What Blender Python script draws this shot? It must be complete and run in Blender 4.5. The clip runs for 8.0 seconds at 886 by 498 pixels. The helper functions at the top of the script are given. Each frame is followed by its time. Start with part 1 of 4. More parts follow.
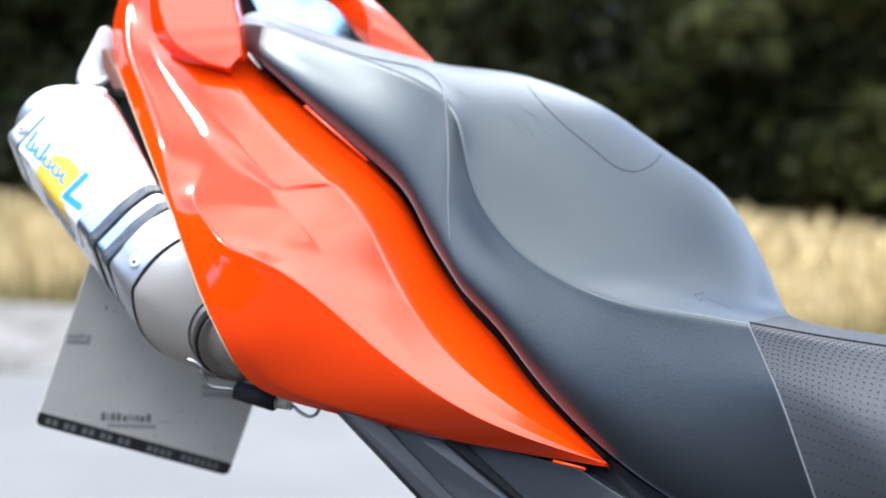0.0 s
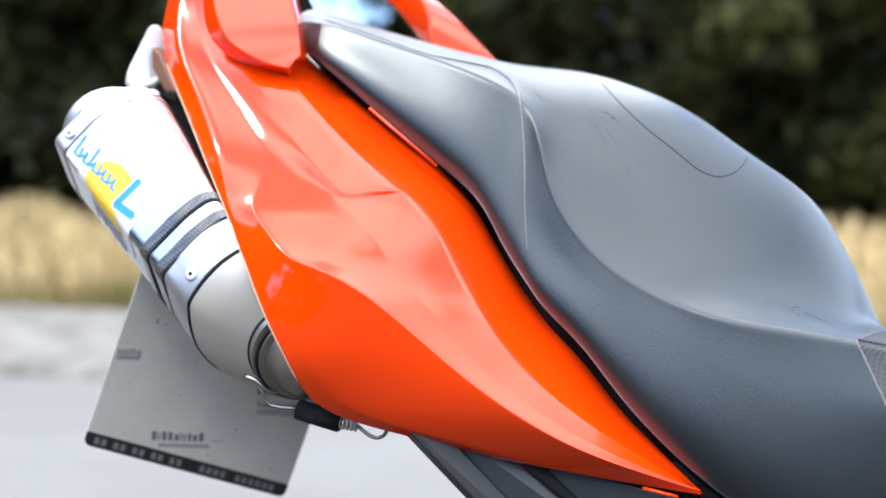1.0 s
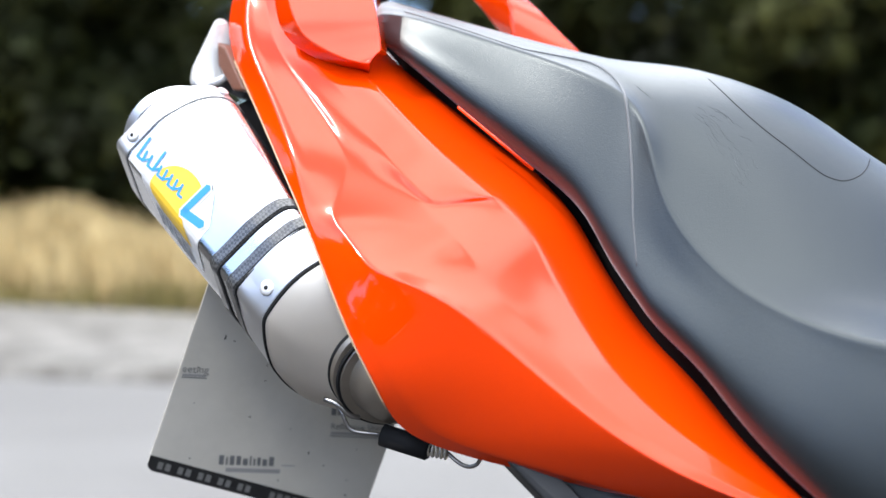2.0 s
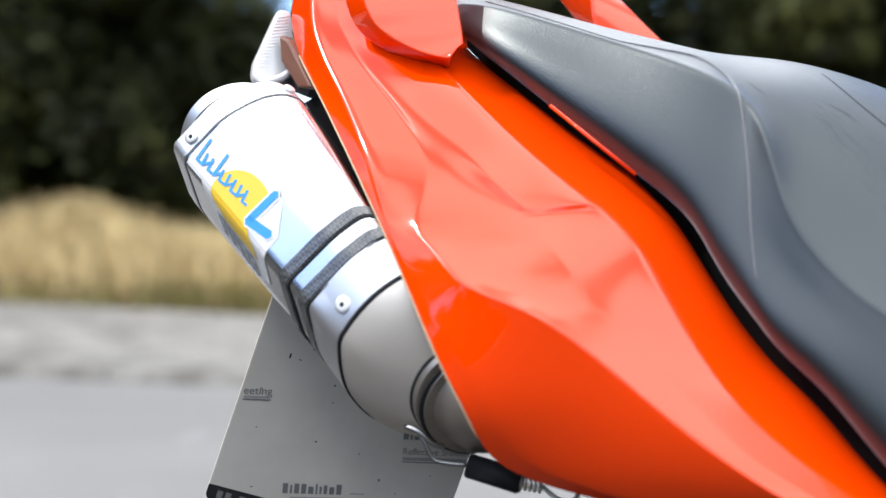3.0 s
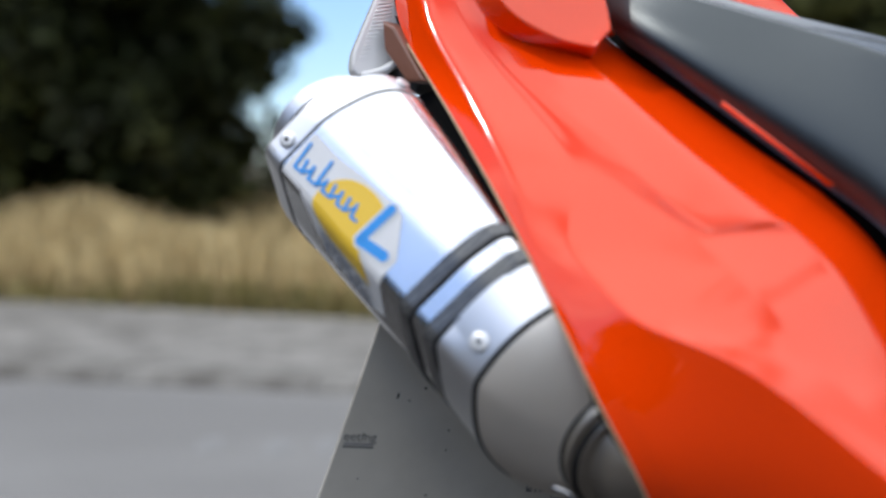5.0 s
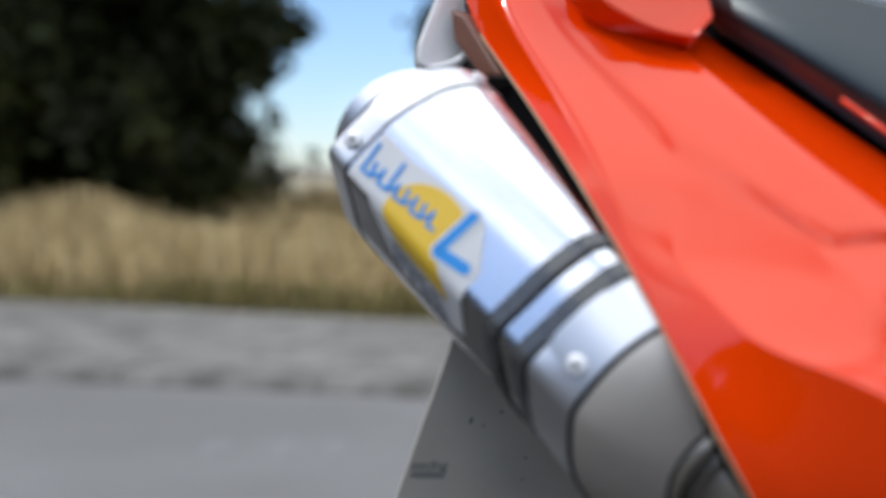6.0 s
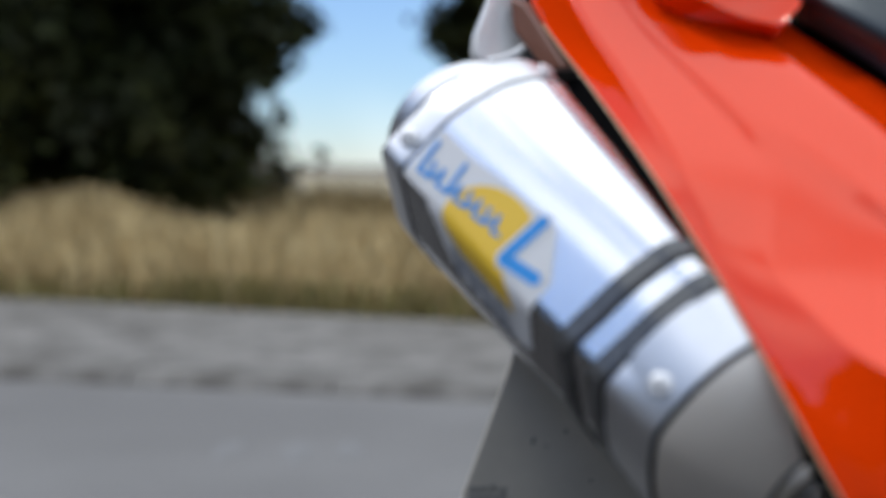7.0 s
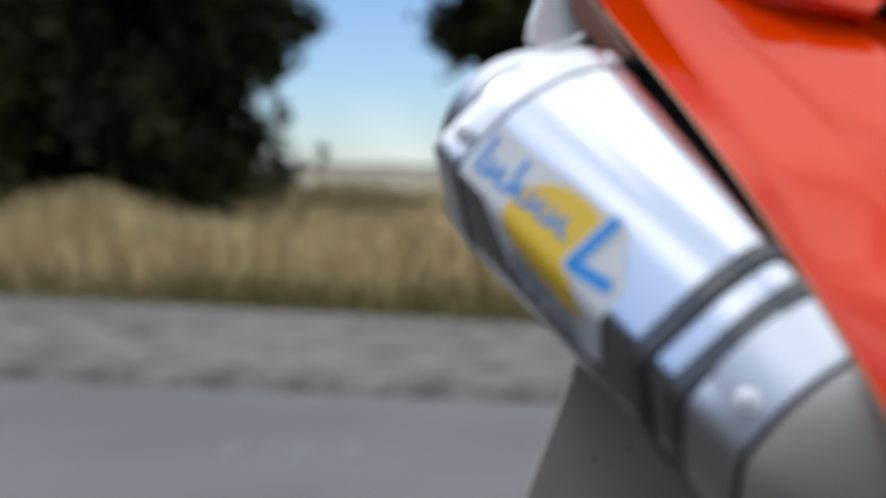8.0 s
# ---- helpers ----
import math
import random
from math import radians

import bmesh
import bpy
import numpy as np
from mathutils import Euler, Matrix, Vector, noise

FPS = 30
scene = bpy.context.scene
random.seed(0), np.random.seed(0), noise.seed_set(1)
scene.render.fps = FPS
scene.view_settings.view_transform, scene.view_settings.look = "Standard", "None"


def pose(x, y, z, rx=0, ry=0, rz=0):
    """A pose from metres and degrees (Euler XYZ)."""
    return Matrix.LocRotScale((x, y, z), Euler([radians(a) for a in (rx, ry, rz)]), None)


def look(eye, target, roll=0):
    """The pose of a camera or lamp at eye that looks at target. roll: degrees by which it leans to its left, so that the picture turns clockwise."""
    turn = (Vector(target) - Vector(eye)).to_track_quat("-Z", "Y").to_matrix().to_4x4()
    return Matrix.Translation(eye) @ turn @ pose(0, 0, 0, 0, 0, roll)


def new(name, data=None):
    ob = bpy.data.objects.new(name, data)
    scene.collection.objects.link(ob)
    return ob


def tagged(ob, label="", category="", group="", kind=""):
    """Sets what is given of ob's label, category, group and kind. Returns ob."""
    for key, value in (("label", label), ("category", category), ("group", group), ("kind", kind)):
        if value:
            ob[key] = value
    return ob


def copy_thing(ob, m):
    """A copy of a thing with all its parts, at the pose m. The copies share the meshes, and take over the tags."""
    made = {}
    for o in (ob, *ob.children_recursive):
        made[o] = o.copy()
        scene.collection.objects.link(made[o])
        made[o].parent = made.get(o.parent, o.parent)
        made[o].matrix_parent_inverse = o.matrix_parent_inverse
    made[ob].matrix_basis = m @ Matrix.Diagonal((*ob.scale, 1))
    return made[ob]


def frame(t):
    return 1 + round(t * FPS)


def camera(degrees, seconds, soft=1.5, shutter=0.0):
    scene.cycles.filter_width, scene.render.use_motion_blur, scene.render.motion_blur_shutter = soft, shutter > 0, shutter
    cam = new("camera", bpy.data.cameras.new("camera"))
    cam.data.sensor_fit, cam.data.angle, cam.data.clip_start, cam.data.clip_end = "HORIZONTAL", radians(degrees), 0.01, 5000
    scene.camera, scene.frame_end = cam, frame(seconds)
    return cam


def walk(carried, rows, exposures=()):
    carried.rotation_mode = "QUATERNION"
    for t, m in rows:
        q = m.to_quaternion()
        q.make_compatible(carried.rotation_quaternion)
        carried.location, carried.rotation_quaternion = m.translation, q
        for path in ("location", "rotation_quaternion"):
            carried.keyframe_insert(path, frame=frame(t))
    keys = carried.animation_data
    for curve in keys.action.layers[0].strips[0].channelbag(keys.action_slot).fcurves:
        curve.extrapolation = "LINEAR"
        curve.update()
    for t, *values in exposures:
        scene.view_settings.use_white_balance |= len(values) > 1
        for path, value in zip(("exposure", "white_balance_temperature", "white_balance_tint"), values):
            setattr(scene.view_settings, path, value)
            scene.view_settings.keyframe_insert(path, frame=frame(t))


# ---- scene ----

cam = camera(38.0, 8.0)
cam.data.dof.use_dof = True
cam.data.dof.focus_distance = 1.05
cam.data.dof.aperture_fstop = 3.0
PATH = [
    (0.0, -0.0000, -0.0000, 0.9500, 87.194, -0.402, -2.043),
    (0.5, -0.0202, 0.0315, 0.9530, 87.147, -0.349, -1.619),
    (1.0, -0.0449, 0.0729, 0.9541, 87.267, -0.258, -1.147),
    (1.5, -0.0704, 0.1182, 0.9564, 87.269, -0.187, -0.513),
    (3.0, -0.1571, 0.2609, 0.9670, 87.046, 0.007, 0.678),
    (3.5, -0.1824, 0.2984, 0.9710, 86.994, -0.039, 0.605),
    (4.0, -0.2059, 0.3353, 0.9727, 86.959, -0.014, 0.566),
    (4.5, -0.2288, 0.3757, 0.9751, 86.905, -0.056, 0.667),
    (6.0, -0.3087, 0.4982, 0.9822, 86.685, 0.014, 0.432),
    (6.5, -0.3284, 0.5337, 0.9835, 86.620, 0.087, 0.481),
    (7.0, -0.3421, 0.5595, 0.9838, 86.598, 0.030, 0.656),
    (7.5, -0.3570, 0.5855, 0.9841, 86.551, -0.046, 0.634),
    (8.0, -0.3738, 0.6145, 0.9836, 86.500, -0.071, 0.603),
]
walk(cam, [(t, pose(x, y, z, rx, ry, rz)) for t, x, y, z, rx, ry, rz in PATH],
     [(0.0, 0.90, 6150, 10), (1.5, 0.82, 6450, 10), (3.5, 0.30, 6580, 10), (4.5, -0.13, 6480, 10), (6.5, -0.57, 6280, 10), (8.0, -0.81, 6220, 10)])

# ---- light ----
SUN_FROM = Vector((-0.60, -0.12, 0.79)).normalized()
world = bpy.data.worlds.new("sky")
world.use_nodes = True
scene.world = world
wn = world.node_tree.nodes
sky = wn.new("ShaderNodeTexSky")
sky.sky_type = "NISHITA"
sky.sun_disc = False
sky.sun_elevation = math.asin(SUN_FROM.z)
sky.sun_rotation = math.atan2(SUN_FROM.x, SUN_FROM.y)
sky.air_density, sky.dust_density, sky.ozone_density = 1.1, 0.0, 5.5
wn["Background"].inputs["Strength"].default_value = 0.15
wl = world.node_tree.links
# loose white cloud over the whole sky
where = wn.new("ShaderNodeTexCoord")
puffs = wn.new("ShaderNodeTexNoise")
puffs.inputs["Scale"].default_value, puffs.inputs["Detail"].default_value, puffs.inputs["Roughness"].default_value = 2.0, 3, 0.42
drawn = wn.new("ShaderNodeVectorMath")
drawn.operation = "MULTIPLY"
drawn.inputs[1].default_value = (1.6, 0.9, 1.2)
wl.new(where.outputs["Generated"], drawn.inputs[0])
wl.new(drawn.outputs["Vector"], puffs.inputs["Vector"])
cover = wn.new("ShaderNodeMapRange")
cover.interpolation_type = "SMOOTHSTEP"
cover.inputs["From Min"].default_value, cover.inputs["From Max"].default_value = 0.515, 0.715
cover.inputs["To Min"].default_value, cover.inputs["To Max"].default_value = 0.08, 0.95
# denser overhead: a weighting added to brighten reflections on the motorcycle
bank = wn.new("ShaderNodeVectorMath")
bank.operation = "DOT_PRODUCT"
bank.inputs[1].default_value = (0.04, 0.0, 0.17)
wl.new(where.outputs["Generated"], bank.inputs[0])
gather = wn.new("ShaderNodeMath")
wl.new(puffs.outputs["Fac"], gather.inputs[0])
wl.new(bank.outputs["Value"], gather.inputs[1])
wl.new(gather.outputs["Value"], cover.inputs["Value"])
veil = wn.new("ShaderNodeMix")
veil.data_type = "RGBA"
veil.inputs["B"].default_value = (19.4, 20.1, 20.8, 1)
# the cloud thins out towards the horizon
height = wn.new("ShaderNodeSeparateXYZ")
wl.new(where.outputs["Generated"], height.inputs["Vector"])
thin = wn.new("ShaderNodeMapRange")
thin.interpolation_type = "SMOOTHSTEP"
thin.inputs["From Min"].default_value, thin.inputs["From Max"].default_value = 0.14, 0.5
thin.inputs["To Min"].default_value = 0.45
wl.new(height.outputs["Z"], thin.inputs["Value"])
amount = wn.new("ShaderNodeMath")
amount.operation = "MULTIPLY"
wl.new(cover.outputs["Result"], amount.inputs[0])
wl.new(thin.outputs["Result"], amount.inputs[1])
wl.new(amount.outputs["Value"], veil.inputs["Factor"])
# clear dry air: a slightly bluer sky between the clouds
clear = wn.new("ShaderNodeVectorMath")
clear.operation = "MULTIPLY"
clear.inputs[1].default_value = (1.14, 1.28, 1.52)
wl.new(sky.outputs["Color"], clear.inputs[0])
wl.new(clear.outputs["Vector"], veil.inputs["A"])
wl.new(veil.outputs["Result"], wn["Background"].inputs["Color"])
sun = new("sun", bpy.data.lights.new("sun", "SUN"))
sun.data.energy, sun.data.angle, sun.data.color = 2.0, radians(1.5), (1.0, 0.97, 0.92)
sun.matrix_world = look(SUN_FROM * 20, (0, 0, 0))


# ---- materials ----
def material(name, color, rough=0.5, metal=0.0, coat=0.0, var=0.12, scale=40.0, bump=0.0, bump_scale=300.0,
             rough_var=0.0, spec=0.5, stretch=(1, 1, 1), second=None, second_scale=4.0, random_tint=0.0):
    """A principled material with two scales of colour variation and a fine relief."""
    m = bpy.data.materials.new(name)
    m.use_nodes = True
    nt = m.node_tree
    b = nt.nodes["Principled BSDF"]
    b.inputs["Roughness"].default_value = rough
    b.inputs["Metallic"].default_value = metal
    b.inputs["Coat Weight"].default_value = coat
    b.inputs["Coat Roughness"].default_value = 0.04
    b.inputs["Specular IOR Level"].default_value = spec
    tc = nt.nodes.new("ShaderNodeTexCoord")
    mp = nt.nodes.new("ShaderNodeMapping")
    mp.inputs["Scale"].default_value = stretch
    nt.links.new(tc.outputs["Object"], mp.inputs["Vector"])
    fine = nt.nodes.new("ShaderNodeTexNoise")
    fine.inputs["Scale"].default_value, fine.inputs["Detail"].default_value = scale, 6
    nt.links.new(mp.outputs["Vector"], fine.inputs["Vector"])
    broad = nt.nodes.new("ShaderNodeTexNoise")
    broad.inputs["Scale"].default_value, broad.inputs["Detail"].default_value = second_scale, 3
    nt.links.new(tc.outputs["Object"], broad.inputs["Vector"])
    ramp = nt.nodes.new("ShaderNodeMix")
    ramp.data_type = "RGBA"
    lo = [c * (1 - var) for c in color]
    hi = [min(1.0, c * (1 + var)) for c in color]
    ramp.inputs["A"].default_value = (*lo, 1)
    ramp.inputs["B"].default_value = (*hi, 1)
    nt.links.new(fine.outputs["Fac"], ramp.inputs["Factor"])
    last = ramp.outputs["Result"]
    if second:
        mix = nt.nodes.new("ShaderNodeMix")
        mix.data_type = "RGBA"
        mix.inputs["B"].default_value = (*second, 1)
        grow = nt.nodes.new("ShaderNodeMapRange")
        grow.inputs["From Min"].default_value, grow.inputs["From Max"].default_value = 0.42, 0.68
        nt.links.new(broad.outputs["Fac"], grow.inputs["Value"])
        nt.links.new(grow.outputs["Result"], mix.inputs["Factor"])
        nt.links.new(last, mix.inputs["A"])
        last = mix.outputs["Result"]
    if random_tint:
        geo = nt.nodes.new("ShaderNodeNewGeometry")
        hsv = nt.nodes.new("ShaderNodeHueSaturation")
        mr = nt.nodes.new("ShaderNodeMapRange")
        mr.inputs["To Min"].default_value, mr.inputs["To Max"].default_value = 1 - random_tint, 1 + random_tint
        nt.links.new(geo.outputs["Random Per Island"], mr.inputs["Value"])
        nt.links.new(mr.outputs["Result"], hsv.inputs["Value"])
        nt.links.new(last, hsv.inputs["Color"])
        last = hsv.outputs["Color"]
    nt.links.new(last, b.inputs["Base Color"])
    if rough_var:
        rr = nt.nodes.new("ShaderNodeMapRange")
        rr.inputs["To Min"].default_value, rr.inputs["To Max"].default_value = max(0.02, rough - rough_var), min(1, rough + rough_var)
        nt.links.new(broad.outputs["Fac"], rr.inputs["Value"])
        nt.links.new(rr.outputs["Result"], b.inputs["Roughness"])
    if bump:
        grain = nt.nodes.new("ShaderNodeTexNoise")
        grain.inputs["Scale"].default_value, grain.inputs["Detail"].default_value = bump_scale, 4
        nt.links.new(mp.outputs["Vector"], grain.inputs["Vector"])
        bp = nt.nodes.new("ShaderNodeBump")
        bp.inputs["Strength"].default_value = bump
        bp.inputs["Distance"].default_value = 0.001
        nt.links.new(grain.outputs["Fac"], bp.inputs["Height"])
        nt.links.new(bp.outputs["Normal"], b.inputs["Normal"])
    return m


RED = material("red_paint", (0.88, 0.050, 0.0004), 0.10, coat=1.0, var=0.03, scale=900, spec=0.06)
RED.node_tree.nodes["Principled BSDF"].inputs["Coat IOR"].default_value = 1.53
VINYL = material("seat_vinyl", (0.0072, 0.0092, 0.0112), 0.36, var=0.15, scale=220, bump=0.2, bump_scale=900, rough_var=0.09, spec=0.84, second=(0.0092, 0.0115, 0.0136), second_scale=9)
# bluish sheen at flat angles, added in place of sky light on the top
VINYL.node_tree.nodes["Principled BSDF"].inputs["Sheen Weight"].default_value = 0.44
VINYL.node_tree.nodes["Principled BSDF"].inputs["Sheen Roughness"].default_value = 0.32
VINYL.node_tree.nodes["Principled BSDF"].inputs["Sheen Tint"].default_value = (0.82, 0.92, 1.0, 1)
VINYL.node_tree.nodes["Principled BSDF"].inputs["Specular Tint"].default_value = (0.90, 0.985, 1.0, 1)
PALE_EDGE = material("unpainted_edge", (0.50, 0.36, 0.22), 0.5, var=0.15)
VINYL_GRIP = material("seat_vinyl_perforated", (0.026, 0.029, 0.032), 0.45, var=0.15, scale=220, bump=0.3, bump_scale=900, spec=0.9)
PIPE_WHITE = material("seat_piping", (0.15, 0.155, 0.16), 0.45, var=0.1)
HOLE = material("perforation", (0.015, 0.015, 0.016), 0.8)
ALU = material("brushed_aluminium", (0.78, 0.785, 0.80), 0.23, metal=1.0, var=0.05, scale=60, stretch=(1, 1, 1), rough_var=0.05, bump=0.04, bump_scale=500)
SATIN = material("satin_aluminium", (0.76, 0.76, 0.765), 0.36, metal=0.9, var=0.06, scale=60, rough_var=0.06, bump=0.04, bump_scale=500)
TITAN = material("raw_titanium", (0.76, 0.69, 0.595), 0.42, metal=0.6, var=0.1, scale=30, rough_var=0.08, second=(0.78, 0.72, 0.635), second_scale=14)
BRONZE = material("heat_tinted_steel", (0.44, 0.395, 0.335), 0.40, metal=0.8, var=0.15, scale=40, rough_var=0.08, second=(0.34, 0.30, 0.25), second_scale=20)
STEEL = material("bright_steel", (0.42, 0.41, 0.40), 0.35, metal=1.0, var=0.06)
WASHER = material("satin_washer", (0.75, 0.75, 0.75), 0.5, metal=0.6, var=0.06)
CARBON = material("carbon_strap", (0.07, 0.07, 0.072), 0.35, coat=1.0, var=0.5, scale=260, bump=0.3, bump_scale=500)
weave = CARBON.node_tree.nodes.new("ShaderNodeTexChecker")
weave.inputs["Scale"].default_value = 420
weave.inputs["Color1"].default_value, weave.inputs["Color2"].default_value = (0.035, 0.035, 0.035, 1), (0.105, 0.104, 0.102, 1)
where_c = CARBON.node_tree.nodes.new("ShaderNodeTexCoord")
CARBON.node_tree.links.new(where_c.outputs["Object"], weave.inputs["Vector"])
CARBON.node_tree.links.new(weave.outputs["Color"], CARBON.node_tree.nodes["Principled BSDF"].inputs["Base Color"])
RUBBER = material("black_rubber", (0.010, 0.010, 0.011), 0.7, var=0.2, spec=0.25)
# near-black colour that stands in for shade in the gaps
GAP_SHADE = material("gap_shade", (0.004, 0.004, 0.0045), 0.9, var=0.3, scale=200, spec=0.1)
DARK = material("dark_plastic", (0.02, 0.021, 0.023), 0.5, var=0.2, bump=0.2, bump_scale=700)
GREY_PLASTIC = material("grey_plastic", (0.048, 0.053, 0.058), 0.42, var=0.12, scale=120, bump=0.15, bump_scale=800)
PLATE_BACK = material("plate_backing", (0.49, 0.458, 0.392), 0.5, var=0.06, scale=150, second=(0.54, 0.505, 0.435), second_scale=18)
PLATE_EDGE = material("plate_strip", (0.015, 0.015, 0.015), 0.4)
PRINT = material("grey_print", (0.14, 0.14, 0.14), 0.6)
PRINT_PALE = material("pale_print", (0.28, 0.27, 0.26), 0.6)
PRINT_FAINT = material("faint_print", (0.15, 0.147, 0.137), 0.6, var=0.5, scale=700)
YELLOW = material("yellow_decal", (0.85, 0.55, 0.05), 0.35, var=0.03)
BLUE = material("blue_decal", (0.04, 0.30, 0.75), 0.35, var=0.03)
WHITE = material("white_decal", (0.72, 0.72, 0.72), 0.35, var=0.03)
GREY = material("grey_decal", (0.30, 0.32, 0.36), 0.4)
LENS = material("clear_reflector", (0.66, 0.66, 0.65), 0.15, coat=0.6, var=0.03)
ASPHALT = material("asphalt", (0.165, 0.159, 0.151), 0.85, var=0.25, scale=120, bump=0.6, bump_scale=200, second=(0.195, 0.189, 0.180), second_scale=0.8)
# colour of the unseen ground, kept dark for the lower flank's reflections
DARK_GROUND = material("darkening_ground", (0.031, 0.029, 0.027), 0.9, var=0.3, scale=120, bump=0.6, bump_scale=200, second=(0.040, 0.037, 0.034), second_scale=0.8, spec=0.08)
PAINT = material("worn_road_paint", (0.205, 0.203, 0.197), 0.8, var=0.3, scale=60, second=(0.165, 0.161, 0.155), second_scale=14)
CONCRETE = material("kerb_concrete", (0.215, 0.203, 0.183), 0.9, var=0.6, scale=9, bump=0.5, bump_scale=120, second=(0.115, 0.106, 0.093), second_scale=3.4)
SOIL = material("dry_field", (0.27, 0.22, 0.13), 0.95, var=0.3, scale=3, second=(0.26, 0.21, 0.10), second_scale=0.15)
STRAW = material("dry_grass", (0.56, 0.43, 0.21), 0.8, var=0.2, scale=2, random_tint=0.25)
GREEN_GRASS = material("green_grass", (0.20, 0.17, 0.055), 0.8, var=0.15, scale=2, random_tint=0.4)
LEAF = material("dark_leaf", (0.021, 0.026, 0.007), 0.7, var=0.3, scale=2, random_tint=0.6, spec=0.2, second=(0.060, 0.062, 0.014), second_scale=0.7)
BARK = material("bark", (0.10, 0.075, 0.05), 0.9, var=0.4, scale=14, bump=0.6, bump_scale=30)
AMBER = material("amber_lens", (0.16, 0.065, 0.04), 0.45, coat=0.0, var=0.1)
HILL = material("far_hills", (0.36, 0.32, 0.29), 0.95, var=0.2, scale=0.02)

BASE = Vector((0.0, 1.2, 0.0))


# ---- mesh tools ----
def mesh_of(name, verts, faces, mat, smooth=True):
    me = bpy.data.meshes.new(name)
    me.from_pydata([tuple(v) for v in verts], [], faces)
    me.materials.append(mat)
    if smooth:
        me.polygons.foreach_set("use_smooth", [True] * len(me.polygons))
    me.update()
    return me


def part(name, me, parent, label=""):
    ob = new(name, me)
    ob.parent = parent
    return tagged(ob, label)


def spline(points, n):
    """n points on a Catmull-Rom curve through the given ones, evenly in its parameter."""
    p = [Vector(q) for q in points]
    ext = [p[0] * 2 - p[1], *p, p[-1] * 2 - p[-2]]
    out = []
    for k in range(n):
        u = k / (n - 1) * (len(p) - 1)
        i = min(int(u), len(p) - 2)
        f = u - i
        a, b, c, d = ext[i:i + 4]
        out.append(0.5 * (2 * b + (c - a) * f + (2 * a - 5 * b + 4 * c - d) * f * f + (3 * b - a - 3 * c + d) * f ** 3))
    return out


def loft(rails, nu, nv):
    """A grid of points over rails: nu along them, nv across."""
    long = [spline(r, nu) for r in rails]
    return [spline([r[i] for r in long], nv) for i in range(nu)]


def eased(grid, along, across):
    """The grid smoothed by that many samples along and across, its rim kept."""
    g = np.array([[tuple(p) for p in row] for row in grid])
    for axis, n in ((0, along), (1, across)):
        for _ in range(n):
            g = np.moveaxis(g, axis, 0)
            g[1:-1] = 0.25 * g[:-2] + 0.5 * g[1:-1] + 0.25 * g[2:]
            g = np.moveaxis(g, 0, axis)
    return [[Vector(p) for p in row] for row in g]


def grid_mesh(name, grid, mat, flip=False):
    nu, nv = len(grid), len(grid[0])
    verts = [p for row in grid for p in row]
    faces = []
    for i in range(nu - 1):
        for j in range(nv - 1):
            f = (i * nv + j, i * nv + j + 1, (i + 1) * nv + j + 1, (i + 1) * nv + j)
            faces.append(f[::-1] if flip else f)
    return mesh_of(name, verts, faces, mat)


def tube(name, points, radius, mat, sides=10, closed=True):
    """A round tube along points; radius is a number or one for each point."""
    pts = [Vector(p) for p in points]
    rad = radius if isinstance(radius, (list, tuple)) else [radius] * len(pts)
    verts, faces = [], []
    up = Vector((0.13, 0.2, 1)).normalized()
    for k, p in enumerate(pts):
        d = (pts[min(k + 1, len(pts) - 1)] - pts[max(k - 1, 0)]).normalized()
        a = d.cross(up).normalized()
        b = a.cross(d).normalized()
        up = b
        for s in range(sides):
            th = 2 * math.pi * s / sides
            verts.append(p + rad[k] * (math.cos(th) * a + math.sin(th) * b))
    for k in range(len(pts) - 1):
        for s in range(sides):
            t = (s + 1) % sides
            faces.append((k * sides + s, k * sides + t, (k + 1) * sides + t, (k + 1) * sides + s))
    if closed:
        faces.append(tuple(range(sides))[::-1])
        faces.append(tuple((len(pts) - 1) * sides + s for s in range(sides)))
    return mesh_of(name, verts, faces, mat)


def slab(name, corners, thick, mat, bevel=0.0):
    """A flat plate with the given outline, thickened along its normal."""
    c = [Vector(p) for p in corners]
    n = (c[1] - c[0]).cross(c[2] - c[0]).normalized() * thick
    bm = bmesh.new()
    vs = [bm.verts.new(p) for p in c]
    f = bm.faces.new(vs)
    r = bmesh.ops.extrude_face_region(bm, geom=[f])
    for v in r["geom"]:
        if isinstance(v, bmesh.types.BMVert):
            v.co += n
    bmesh.ops.recalc_face_normals(bm, faces=bm.faces)
    if bevel:
        bmesh.ops.bevel(bm, geom=bm.edges[:], offset=bevel, segments=2, affect="EDGES", profile=0.5)
    me = bpy.data.meshes.new(name)
    bm.to_mesh(me)
    bm.free()
    me.materials.append(mat)
    return me


def thicken(ob, t, offset=-1.0):
    m = ob.modifiers.new("thickness", "SOLIDIFY")
    m.thickness, m.offset = t, offset
    return ob


# ---- ground, road, kerb ----
def line_frame():
    """Along the kerb, away from the road, and a point at the kerb's foot."""
    along = Vector((2.63, -0.66, 0)).normalized()
    away = Vector((-along.y, along.x, 0))
    return along, away, Vector((-1.27, 6.30, 0))


ALONG, AWAY, FOOT = line_frame()


def spot(s, d, z=0.0):
    return FOOT + ALONG * s + AWAY * d + Vector((0, 0, z))


def flat(name, s0, s1, d0, d1, z, mat, n=1, m=1):
    verts = [spot(s0 + (s1 - s0) * i / n, d0 + (d1 - d0) * j / m, z) for i in range(n + 1) for j in range(m + 1)]
    faces = [(i * (m + 1) + j, (i + 1) * (m + 1) + j, (i + 1) * (m + 1) + j + 1, i * (m + 1) + j + 1) for i in range(n) for j in range(m)]
    return mesh_of(name, verts, faces, mat, False)


